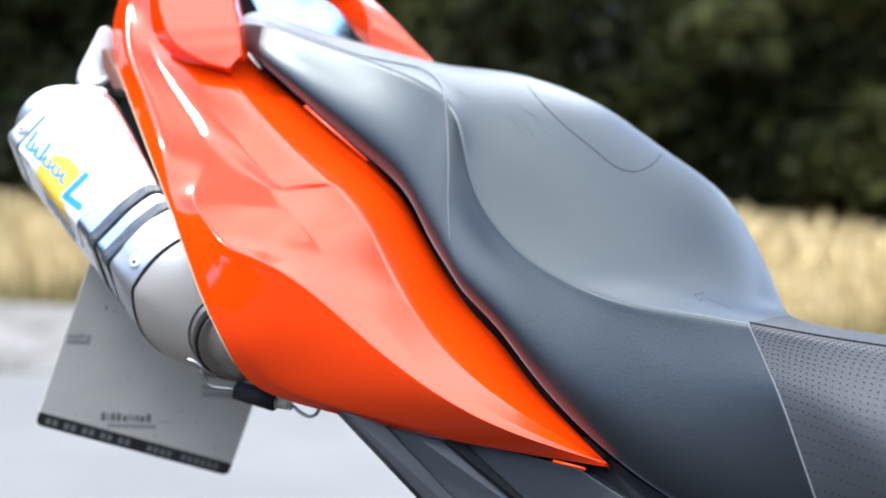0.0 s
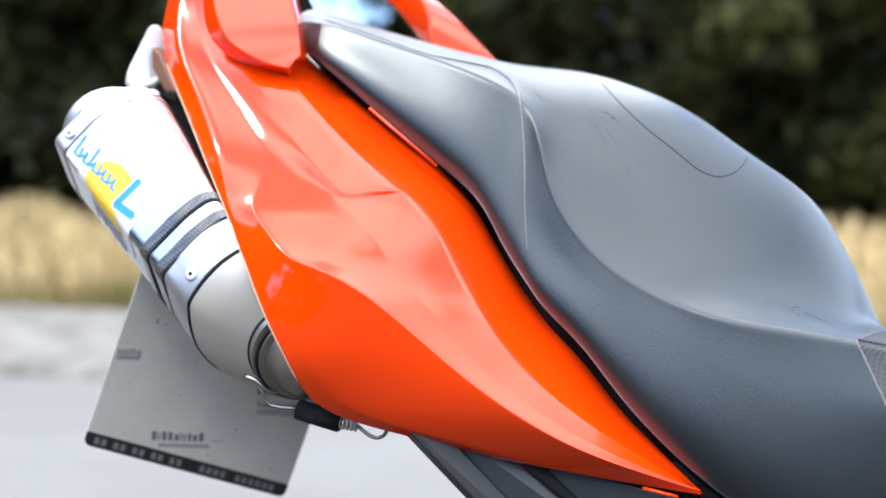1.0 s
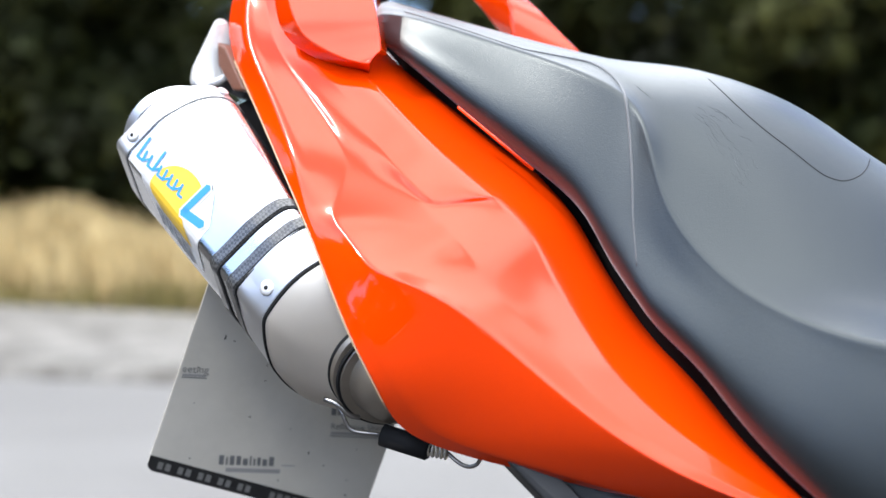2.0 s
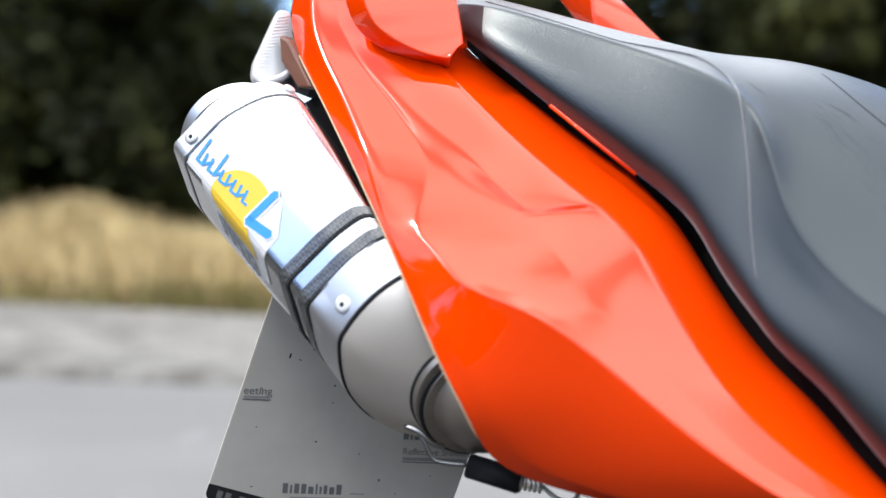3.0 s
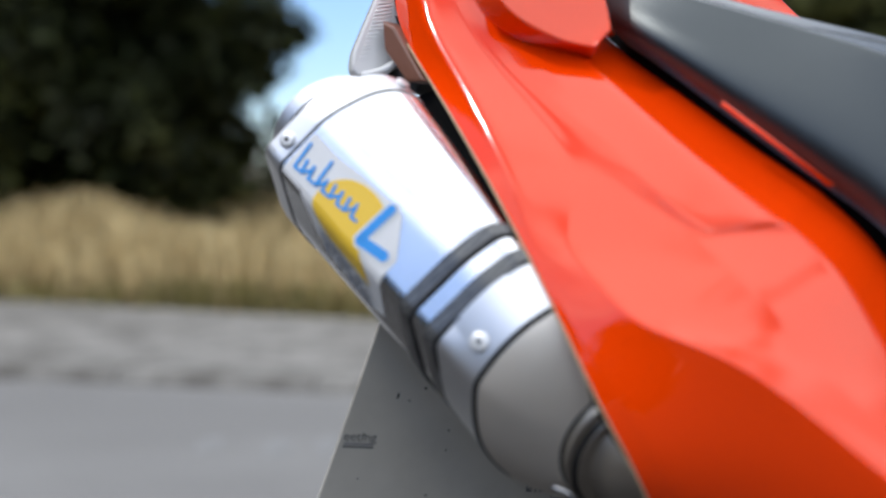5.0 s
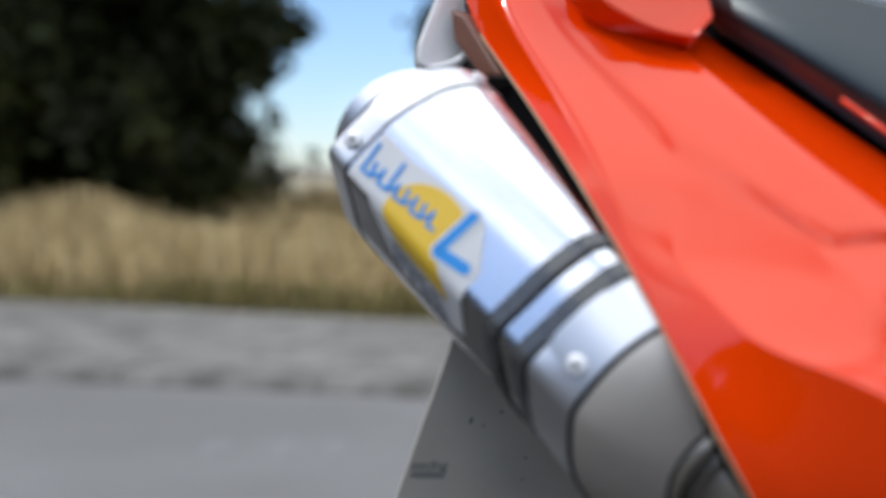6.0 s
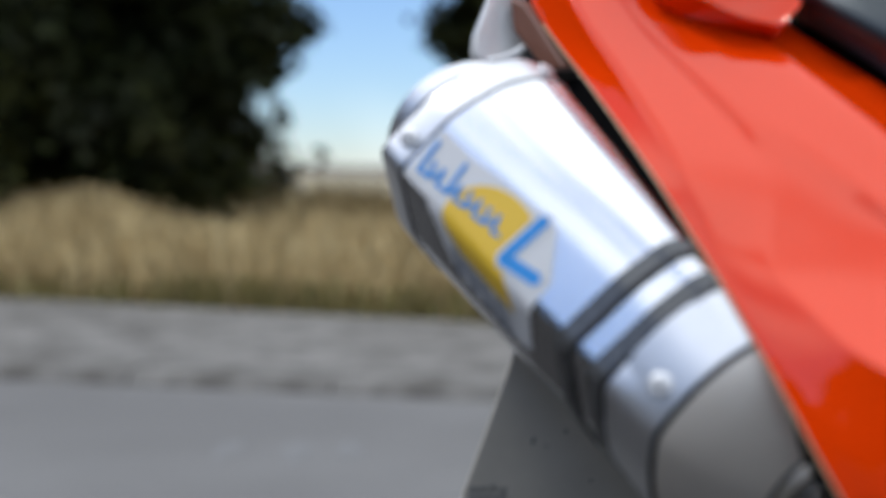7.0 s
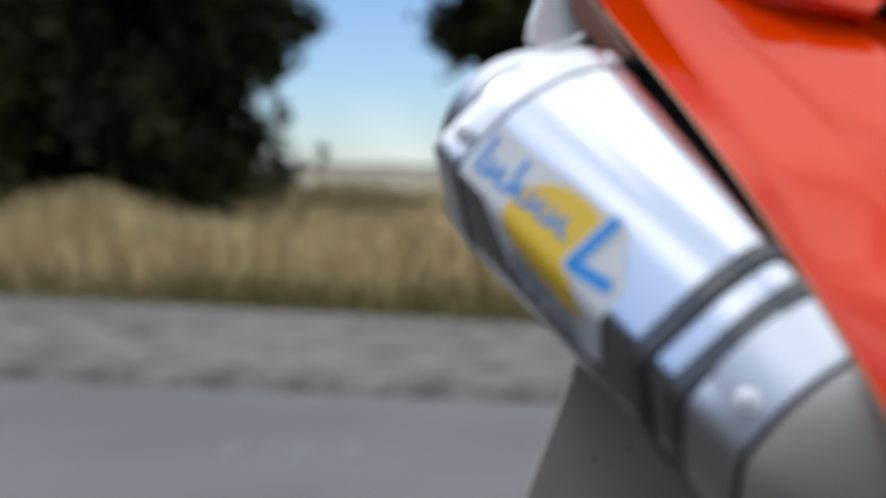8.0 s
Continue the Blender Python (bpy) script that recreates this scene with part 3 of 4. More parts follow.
part("underside", grid_mesh("underside", loft([add(RED_LOW, 0.002, 0.010, 0.001), red_under], 90, 6), GAP_SHADE), fairing, "black sheet added as shade under the fairing's edge")
part("undertray", grid_mesh("undertray", loft([add(RED_LOW[2:8], 0.004, 0.008, 0.0), add(RED_LOW[2:8], -0.012, 0.045, -0.004), add(RED_LOW[2:8], -0.05, 0.085, -0.02)], 40, 8), GAP_SHADE), fairing, "black sheet added as shade beside the silencer")
# black body added to shade the slot between fairing and seat
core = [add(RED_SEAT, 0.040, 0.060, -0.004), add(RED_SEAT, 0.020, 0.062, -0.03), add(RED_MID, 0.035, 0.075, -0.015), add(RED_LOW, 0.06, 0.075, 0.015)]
part("inner_frame", grid_mesh("inner_frame", loft(core, 40, 16), GAP_SHADE), bike, "black body added as shade between fairing and seat")

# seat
# black skirt added to keep the slot under the seat in shade
part("seat_base", grid_mesh("seat_base", loft([add(SEAT_LOW, 0.012, 0.03, -0.008), add(SEAT_LOW, 0.03, 0.07, -0.09)], 50, 6), GAP_SHADE), bike, "black skirt added as shade under the seat")
seat_tuck = add(SEAT_LOW, 0.02, 0.04, -0.012)

# the flank stands nearly upright under a soft ridge, where the top begins
VIEWER = Vector((-0.03, -1.15, 0.954))


def drawn_out(rail, depths, shares):
    """Points of the rail moved towards the viewer, the given share of the way to these depths."""
    out = []
    for p, d, w in zip(rail, depths, shares):
        q = Vector(p) - VIEWER
        out.append(tuple(VIEWER + q * ((p[1] + w * (d - p[1]) - VIEWER.y) / q.y)))
    return out


flank = [0.5 * (p[1] + q[1]) + 0.003 for p, q in zip(SEAT_LOW, SEAT_SIDE)]
ridge = drawn_out(SEAT_EDGE, flank, (0, 0.2, 0.4, 0.5, 0.5, 0.5, 0.62, 0.72, 0.74, 0.7, 0.6, 0.52, 0.5, 0.5))
side = drawn_out(SEAT_SIDE, flank, (0, 0, 0, 0.3, 0.5, 0.7, 0.8, 0.8, 0.8, 0.8, 0.8, 0.8, 0.8, 0.8))
rails = [seat_tuck, SEAT_LOW, side, between(side, ridge, 0.5), between(side, ridge, 0.88), ridge, between(ridge, SEAT_IN, 0.14), between(ridge, SEAT_IN, 0.5), SEAT_IN, SEAT_MID, SEAT_FAR, SEAT_BACK]
NU = 131
sgrid = eased(loft(rails, NU, 78), 16, 15)
cut = int(11 / 13 * (NU - 1))
seat = part("seat", grid_mesh("seat", sgrid[:cut + 1], VINYL, True), bike, "grey smooth vinyl dual seat with light scuffs")
nose = part("seat_front", grid_mesh("seat_front", sgrid[cut:], VINYL_GRIP, True), seat, "dark perforated vinyl front of the seat")
bpy.context.view_layer.update()


def laid(path, n):
    """The curve through these points, laid onto the seat."""
    out = []
    for p in spline(path, n):
        hit, place, _, _ = seat.ray_cast(VIEWER, (p - VIEWER).normalized())
        out.append(place if hit and (place - p).length < 0.06 else p)
    return out


part("piping", tube("piping", laid(PIPING, 60), [0.0004 + 0.0011 * math.sin(math.pi * (0.15 + 0.85 * k / 59)) for k in range(60)], PIPE_WHITE, 8), seat, "pale moulded piping")
part("top_seam", tube("top_seam", laid(TOP_SEAM, 40), 0.0007, VINYL_GRIP, 6), seat, "thin dark seam")
part("badge_line", tube("badge_line", laid(BADGE, 40), 0.00045, HOLE, 6), seat, "thin dark stitched outline")
part("seam", tube("seam", sgrid[cut][8:62], 0.0010, PIPE_WHITE, 6), seat, "pale seam")
part("trim_strip", tube("trim_strip", SLIT, 0.0014, RED, 8), fairing, "thin red strip")

# fine creases worn into the vinyl
rng = random.Random(3)
for i0, j0, n, spread in ((54, 57, 16, 2.4), (57, 56, 12, 2.4), (61, 55, 8, 1.8), (43, 52, 7, 1.6)):
    for _ in range(n):
        i, j = i0 + rng.uniform(-spread, spread), j0 + rng.uniform(-1.6, 1.6)
        di, dj = rng.uniform(0.5, 1.1), rng.uniform(-0.35, 0.15)
        line = []
        for k in range(6):
            a, b = i + di * k * 0.6, j + dj * k * 0.6 + 0.12 * math.sin(k * 1.9 + i)
            p, q = int(a), int(b)
            low = sgrid[p][q].lerp(sgrid[p + 1][q], a - p)
            high = sgrid[p][q + 1].lerp(sgrid[p + 1][q + 1], a - p)
            line.append(low.lerp(high, b - q))
        part("crease", tube("crease", line, [0.00002, 0.00007, 0.00012, 0.00011, 0.00007, 0.00002], VINYL, 5), seat)

# silencer: sections in planes square to M_, strung along D_
M_ = Vector((-0.280, 0.855, 0.437)).normalized()
D_ = Vector((-0.6236, 0.4459, 0.6421)).normalized()
A_ = Vector((0.9503, 0.3113, 0.0)).normalized()
B_ = A_.cross(M_).normalized()
C_ = Vector((-0.1769, 0.025, 0.8439))


def corners(top):
    """The can's seven corners, (degrees, radius); the one at the top right leans over along the can."""
    return [(170, 0.0805), (122, 0.0745), (top, 0.0760), (54, 0.050), (-20, 0.060), (-92, 0.0755), (-140, 0.075)]


def outline(hexagon, per=16):
    """The can's section: a polygon rounded off everywhere but at its first, sharper corner."""
    p = [Vector((r * math.cos(radians(a)), r * math.sin(radians(a)))) for a, r in hexagon]
    raw = [p[i].lerp(p[(i + 1) % len(p)], k / per) for i in range(len(p)) for k in range(per)]
    n = len(raw)
    out = []
    for j in range(n):
        w = min(9 if j < 1.6 * per else 8, 1 + min(j, n - j) // 2)
        out.append(sum((raw[(j + q) % n] for q in range(-w, w + 1)), Vector((0, 0))) / (2 * w + 1))
    return out


ROUND = outline(corners(94))
SECTIONS = outline(corners(104)), outline(corners(84))


def section(s):
    f = max(0.0, min(1.0, (s - 0.06) / 0.14))
    return [p.lerp(q, f) for p, q in zip(*SECTIONS)]


STEP = [0.0]
for j in range(len(ROUND)):
    STEP.append(STEP[-1] + (ROUND[(j + 1) % len(ROUND)] - ROUND[j]).length)


def on_can(s, u, lift=0.0):
    """The place on the can s along it and u round it from its sharp corner, upwards."""
    u = u % STEP[-1]
    j = max(k for k in range(len(ROUND)) if STEP[k] <= u)
    f = (u - STEP[j]) / (STEP[j + 1] - STEP[j])
    here = section(s)
    v = here[j].lerp(here[(j + 1) % len(here)], f)
    v = v * (1 + lift / v.length)
    return C_ + D_ * s + A_ * v.x + B_ * v.y


def ring(s, scale=1.0, circ=0.0, off=(0.0, 0.0)):
    out = []
    for v in section(s):
        w = v.lerp(v.normalized() * 0.074, circ) * scale
        out.append(C_ + D_ * s + A_ * (w.x + off[0]) + B_ * (w.y + off[1]))
    return out


def shell(name, rings, mat, caps=(False, False)):
    n = len(rings[0])
    verts = [p for r in rings for p in r]
    faces = [(k * n + s, k * n + (s + 1) % n, (k + 1) * n + (s + 1) % n, (k + 1) * n + s) for k in range(len(rings) - 1) for s in range(n)]
    if caps[0]:
        faces.append(tuple(range(n))[::-1])
    if caps[1]:
        faces.append(tuple((len(rings) - 1) * n + s for s in range(n)))
    me = mesh_of(name, verts, faces, mat)
    me.set_sharp_from_angle(angle=radians(30))
    return me


can = part("silencer", shell("silencer", [ring(s) for s in (0.062, 0.10, 0.14, 0.18, 0.201)], ALU), bike, "brushed aluminium silencer can with decal")
part("end_ring", shell("end_ring", [ring(0.2005, 0.985), ring(0.201, 1.012), ring(0.2165, 1.006), ring(0.2188, 0.995), ring(0.2198, 0.972), ring(0.2198, 0.62, 1.0, (-0.013, 0.008))], SATIN), can, "bright aluminium end ring")
part("end_groove", shell("end_groove", [ring(0.1992, 1.0), ring(0.1994, 1.005), ring(0.2003, 1.005), ring(0.2006, 1.0)], GREY_PLASTIC), can, "dark joint line")
part("end_cap", shell("end_cap", [ring(0.219, 0.67, 1.0, (-0.013, 0.008)), ring(0.2365, 0.67, 1.0, (-0.013, 0.008)), ring(0.2380, 0.65, 1.0, (-0.013, 0.008)), ring(0.2380, 0.59, 1.0, (-0.013, 0.008)), ring(0.215, 0.63, 1.0, (-0.013, 0.008))], SATIN, (False, True)), can, "dull metal outlet")
part("outlet_joint", shell("outlet_joint", [ring(0.2190, 0.69, 1.0, (-0.013, 0.008)), ring(0.2200, 0.685, 1.0, (-0.013, 0.008)), ring(0.2255, 0.685, 1.0, (-0.013, 0.008)), ring(0.2260, 0.66, 1.0, (-0.013, 0.008))], RUBBER), can, "dark joint round the outlet")
part("inlet_ring", shell("inlet_ring", [ring(-0.004, 0.99, 0.6), ring(-0.003, 1.008, 0.6), ring(0.012, 1.008, 0.35), ring(0.034, 1.008, 0.1), ring(0.035, 1.0)], SATIN), can, "bright aluminium inlet ring")
for s in (0.0305, 0.0550):
    part("strap", shell("strap", [ring(s, 1.0), ring(s + 0.001, 1.026), ring(s + 0.0105, 1.026), ring(s + 0.0115, 1.0)], CARBON), can, "black carbon strap")
    part("strap_edge", shell("strap_edge", [ring(s - 0.0015, 1.0), ring(s - 0.001, 1.012), ring(s, 1.012), ring(s + 0.0004, 1.0)], RUBBER), can)
part("can_middle", shell("can_middle", [ring(s) for s in (0.034, 0.05, 0.063)], ALU), can)
part("rim_bead", shell("rim_bead", [ring(-0.0065, 0.99, 0.6), ring(-0.006, 1.012, 0.6), ring(-0.004, 1.012, 0.6), ring(-0.0035, 0.99, 0.6)], RUBBER), can, "dark bead")
part("cone", shell("cone", [ring(-0.006, 0.995, 0.6), ring(-0.014, 0.97, 0.7), ring(-0.026, 0.86, 0.8), ring(-0.038, 0.73, 0.9), ring(-0.048, 0.60, 1.0)], TITAN), can, "raw titanium cone")
part("collar", shell("collar", [ring(-0.046, 0.58, 1), ring(-0.047, 0.62, 1), ring(-0.053, 0.62, 1), ring(-0.054, 0.57, 1), ring(-0.057, 0.57, 1), ring(-0.058, 0.6, 1), ring(-0.061, 0.6, 1), ring(-0.062, 0.5, 1)], BRONZE), can, "dull steel collar")
for s in (-0.0465, -0.0575):
    part("collar_groove", shell("collar_groove", [ring(s, 0.60, 1), ring(s, 0.628, 1), ring(s - 0.0022, 0.628, 1), ring(s - 0.0022, 0.60, 1)], RUBBER), can, "dark joint line")
part("link_pipe", shell("link_pipe", [ring(-0.058, 0.52, 1), ring(-0.075, 0.49, 1, (0.0, 0.004)), ring(-0.10, 0.42, 1, (0.002, 0.025)), ring(-0.13, 0.38, 1, (0.012, 0.06))], BRONZE), can, "tan heat-tinted pipe")

# number plate
EX = Vector((0.9157, 0.2497, -0.3149)).normalized()
EY = Vector((0.3324, -0.0620, 0.9411)).normalized()
EN = EX.cross(EY).normalized()
ORG = Vector((-0.3704, 0.1251, 0.7022))


def on_plate(u, v, w=0.0):
    return ORG + EX * u + EY * v + EN * w


def plate_slab(name, u0, v0, u1, v1, w0, thick, mat, bevel=0.0, low=0.0, high=0.0):
    """A rectangle on the plate with its lower and upper corners rounded by these radii."""
    outline = []
    for u, v, r, start in ((u0, v0, low, 180), (u1, v0, low, 270), (u1, v1, high, 0), (u0, v1, high, 90)):
        cu, cv = u + (r if u == u0 else -r), v + (r if v == v0 else -r)
        turns = [radians(start + 18 * k) for k in range(6)] if r else [0.0]
        outline += [on_plate(cu + r * math.cos(a), cv + r * math.sin(a), w0) for a in turns]
    return slab(name, outline, thick, mat, bevel)


plate = part("number_plate", plate_slab("number_plate", 0, 0, 0.208, 0.2, -0.003, 0.003, PLATE_BACK, 0.0008, 0.007, 0.007), bike, "grey back of a number plate with faint print")
part("dealer_strip", plate_slab("dealer_strip", 0, 0.0005, 0.2075, 0.0145, 0.0003, 0.0006, PLATE_EDGE, 0.0, 0.0066), plate, "black strip with pale unreadable print")

# grab handles
GRIP_A = [(-0.2451, 0.1480, 1.1810), (-0.2433, 0.1300, 1.1369), (-0.2380, 0.1150, 1.1063), (-0.2247, 0.1070, 1.0894), (-0.2012, 0.1010, 1.0774), (-0.1621, 0.0950, 1.0655)]
GRIP_B = [(-0.2353, 0.1240, 1.1762), (-0.2334, 0.1100, 1.1342), (-0.2262, 0.0970, 1.1075), (-0.2142, 0.0900, 1.0896), (-0.1879, 0.0840, 1.0751), (-0.1602, 0.0780, 1.0670)]
GRIP_C = [(-0.1788, 0.1220, 1.1770), (-0.1713, 0.1050, 1.1342), (-0.1653, 0.0950, 1.1080), (-0.1625, 0.0890, 1.0912), (-0.1607, 0.0840, 1.0800), (-0.1594, 0.0790, 1.0693)]
GRIP_D = [(-0.1775, 0.1500, 1.1821), (-0.1707, 0.1350, 1.1390), (-0.1646, 0.1250, 1.1130), (-0.1622, 0.1200, 1.0959), (-0.1604, 0.1120, 1.0840), (-0.1589, 0.0900, 1.0713)]
FAR_GRIP_A = [(-0.135, 0.320, 1.205), (-0.085, 0.312, 1.168), (-0.063, 0.305, 1.150), (-0.040, 0.298, 1.125), (-0.023, 0.291, 1.102)]
FAR_GRIP_B = [(-0.094, 0.304, 1.203), (-0.047, 0.290, 1.162), (-0.032, 0.281, 1.139), (-0.026, 0.275, 1.113), (-0.009, 0.269, 1.077)]
FAR_GRIP_C = [(-0.076, 0.318, 1.205), (-0.034, 0.304, 1.159), (-0.003, 0.292, 1.131), (0.034, 0.279, 1.094), (0.059, 0.266, 1.068)]


def grip(rails, thick):
    """A faceted fin: flat across between its rails, curved along them."""
    long = [spline(r, 28) for r in rails]
    verts, faces = [], []
    for a, b in zip(long, long[1:]):
        base = len(verts)
        for p, q in zip(a, b):
            verts += [p, q]
        faces += [(base + 2 * k, base + 2 * k + 1, base + 2 * k + 3, base + 2 * k + 2) for k in range(27)]
    bm = bmesh.new()
    vs = [bm.verts.new(v) for v in verts]
    for f in faces:
        bm.faces.new([vs[k] for k in f])
    bmesh.ops.remove_doubles(bm, verts=bm.verts, dist=0.0002)
    for f in bm.faces:
        f.smooth = True
    for e in bm.edges:
        if len(e.link_faces) == 2 and e.calc_face_angle() > 0.15:
            e.smooth = False
    me = bpy.data.meshes.new("grab_handle")
    bm.to_mesh(me)
    bm.free()
    me.materials.append(RED)
    ob = part("grab_handle", me, bike, "red painted passenger grab handle")
    thicken(ob, thick)
    bev = ob.modifiers.new("edges", "BEVEL")
    bev.width, bev.segments, bev.limit_method = 0.002, 3, "ANGLE"
    return ob


grip([GRIP_A, GRIP_B, GRIP_C, GRIP_D], 0.010)
grip([FAR_GRIP_A, FAR_GRIP_B, FAR_GRIP_C], 0.008)

# side reflector, its arm and the amber lens beside it
FACE = Vector((0.4074, -0.8786, 0.2492))
reflector = part("reflector", slab("reflector", [(-0.3303, 0.1581, 1.0701), (-0.3313, 0.1548, 1.0601), (-0.3303, 0.1540, 1.0555), (-0.3267, 0.1544, 1.0509), (-0.3140, 0.1606, 1.0523), (-0.2975, 0.1717, 1.0644), (-0.2965, 0.1745, 1.0720), (-0.2960, 0.1780, 1.0843), (-0.2988, 0.1809, 1.0990), (-0.3019, 0.1836, 1.1134), (-0.3060, 0.1826, 1.1165), (-0.3110, 0.1803, 1.1167), (-0.3140, 0.1780, 1.1136)], -0.010, LENS, 0.002), bike, "pale ribbed plastic rear reflector")
for k in range(17):
    f = k / 16
    a = Vector((-0.3125, 0.1774, 1.1091)).lerp(Vector((-0.3272, 0.1580, 1.0627)), f)
    b = Vector((-0.3032, 0.1823, 1.1111)).lerp(Vector((-0.3040, 0.1700, 1.0650)), f)
    part("rib", tube("rib", [a - FACE * 0.0002, b - FACE * 0.0002], 0.0009, LENS, 6), reflector)
part("reflector_arm", tube("reflector_arm", spline([(-0.324, 0.152, 1.051), (-0.309, 0.155, 1.055), (-0.297, 0.160, 1.062), (-0.287, 0.155, 1.058), (-0.276, 0.146, 1.050)], 16), 0.0035, LENS, 8), bike, "pale bent plastic arm")
part("tail_lens", slab("tail_lens", [(-0.299, 0.176, 1.092), (-0.290, 0.165, 1.086), (-0.266, 0.133, 1.044), (-0.280, 0.148, 1.045), (-0.297, 0.168, 1.070)], -0.015, AMBER, 0.002), bike, "brownish translucent tail lamp lens")

# dark filler added to close the bright opening behind the lens
part("lamp_housing", slab("lamp_housing", [(-0.3085, 0.2241, 1.0738), (-0.2908, 0.2095, 1.0782), (-0.2615, 0.1729, 1.0444), (-0.2656, 0.1773, 1.0329), (-0.2903, 0.2026, 1.0430), (-0.3065, 0.2231, 1.0551)], -0.03, DARK, 0.002), bike, "dark filler plate between reflector and silencer")

# rivets of the silencer
def washer(s, u, r, hole=True):
    c = on_can(s, u, 0.0)
    n = (on_can(s, u + 0.003) - on_can(s, u - 0.003)).cross(D_).normalized()
    if n.dot(c - (C_ + D_ * s)) < 0:
        n = -n
    rv = part("rivet", tube("rivet", [c - n * 0.001, c + n * 0.0016, c + n * 0.0024, c + n * 0.0026], [r, r, r * 0.92, r * 0.5], WASHER, 20), can, "round steel rivet")
    if hole:
        part("rivet_hole", tube("rivet_hole", [c + n * 0.002, c + n * 0.003], [r * 0.28, r * 0.28], HOLE, 12), rv)


washer(0.2095, 0.017, 0.0060)
washer(0.0095, 0.0215, 0.0066)
washer(0.211, 0.100, 0.005, False)


# decal on the can: plain shapes
def patch(name, poly, mat, parent, lift):
    """A sticker with the outline poly, given as (along, round) on the can."""
    bm = bmesh.new()
    f = bm.faces.new([bm.verts.new((a, b, 0)) for a, b in poly])
    for ax in (0, 1):
        lo, hi = min(p[ax] for p in poly), max(p[ax] for p in poly)
        k = lo + 0.004
        while k < hi:
            co = (k, 0, 0) if ax == 0 else (0, k, 0)
            bmesh.ops.bisect_plane(bm, geom=bm.verts[:] + bm.edges[:] + bm.faces[:], plane_co=co, plane_no=(1, 0, 0) if ax == 0 else (0, 1, 0))
            k += 0.004
    bmesh.ops.reverse_faces(bm, faces=bm.faces[:])
    for v in bm.verts:
        v.co = on_can(v.co.x, v.co.y, lift)
    me = bpy.data.meshes.new(name)
    bm.to_mesh(me)
    bm.free()
    me.materials.append(mat)
    return part(name, me, parent)


def stroke(a, b, w):
    a, b = Vector(a), Vector(b)
    d = (b - a).normalized()
    n = Vector((-d.y, d.x)) * w / 2
    e = d * w * 0.35
    return [tuple(p) for p in (a - n, a - e, a + n, b + n, b + e, b - n)]


decal = patch("decal", [(0.1975, 0.0), (0.1975, 0.034), (0.172, 0.034), (0.150, 0.0375), (0.122, 0.040), (0.108, 0.0395), (0.088, 0.017), (0.087, 0.0), (0.092, -0.033), (0.104, -0.037), (0.150, -0.036), (0.160, -0.030), (0.170, -0.012), (0.176, 0.0)], WHITE, can, 0.0005)
tagged(decal, "white sticker with a yellow sun and blue marks")
sun_mark = [(0.1330 + 0.0315 * math.cos(radians(a)), 0.0105 + 0.0255 * math.sin(radians(a))) for a in range(112, -70, -10)]
patch("yellow_mark", [(0.1215, 0.0355)] + sun_mark + [(0.102, -0.0165), (0.105, -0.004), (0.1195, 0.010)], YELLOW, decal, 0.0009)
patch("pale_mark", stroke((0.1155, 0.0390), (0.1165, 0.009), 0.0105), WHITE, decal, 0.0010)
patch("pale_mark", stroke((0.1180, 0.0085), (0.0940, 0.0137), 0.0115), WHITE, decal, 0.0011)
patch("blue_mark", stroke((0.1155, 0.0385), (0.1165, 0.010), 0.0065), BLUE, decal, 0.0014)
patch("blue_mark", stroke((0.1175, 0.0085), (0.0945, 0.0135), 0.0075), BLUE, decal, 0.0014)
for k in range(9):
    s0 = 0.1905 - 0.0072 * k
    tall = (0.019, 0.009, 0.009, 0.019, 0.008, 0.009, 0.009, 0.009, 0.009)[k]
    low_ = 0.0085 + 0.0007 * k
    patch("blue_mark", stroke((s0, low_), (s0 + 0.003, low_ + tall), 0.0026), BLUE, decal, 0.0013)
    patch("blue_mark", stroke((s0, low_ + 0.0004), (s0 - 0.0055, low_ + 0.001 + 0.006 * (k % 2)), 0.0022), BLUE, decal, 0.0015)
for k in range(4):
    s0 = 0.1545 - 0.0125 * k
    u0 = -0.0135 - 0.0012 * k
    ends = [((s0, u0), (s0 - 0.0012, u0 - 0.0185)), ((s0 - 0.001, u0 - 0.001), (s0 - 0.0085, u0 - 0.0015)), ((s0 - 0.001, u0 - 0.0095), (s0 - 0.0080, u0 - 0.0090))]
    ends.append(((s0 - 0.0082, u0 - 0.002), (s0 - 0.0075, u0 - 0.0085)) if k in (0, 1) else ((s0 - 0.004, u0 - 0.0095), (s0 - 0.0085, u0 - 0.0185)))
    for n, (a, b) in enumerate(ends):
        patch("pale_mark", stroke(a, b, 0.0056), WHITE, decal, 0.0012 + 0.0001 * n)
        patch("grey_mark", stroke(a, b, 0.0034), GREY, decal, 0.0017 + 0.0001 * n)

# retaining spring with rubber sleeve under the cone
spring = part("sleeve", tube("sleeve", [(-0.1505, 0.003, 0.7585), (-0.149, 0.003, 0.758), (-0.112, -0.0085, 0.7488), (-0.1105, -0.009, 0.7485)], [0.0075, 0.0092, 0.0092, 0.0075], RUBBER, 16), bike, "black rubber sleeve over a spring")
coil = []
for k in range(60):
    f = k / 59
    c = Vector((-0.113, -0.0083, 0.749)).lerp(Vector((-0.096, -0.0135, 0.747)), f)
    coil.append(c + Vector((0.1, 0.3, 0.95)).normalized() * 0.0050 * math.cos(f * 31) + Vector((0.3, 0.9, -0.3)).normalized() * 0.0050 * math.sin(f * 31))
part("coil", tube("coil", coil, 0.0013, TITAN, 6), spring, "steel coil")
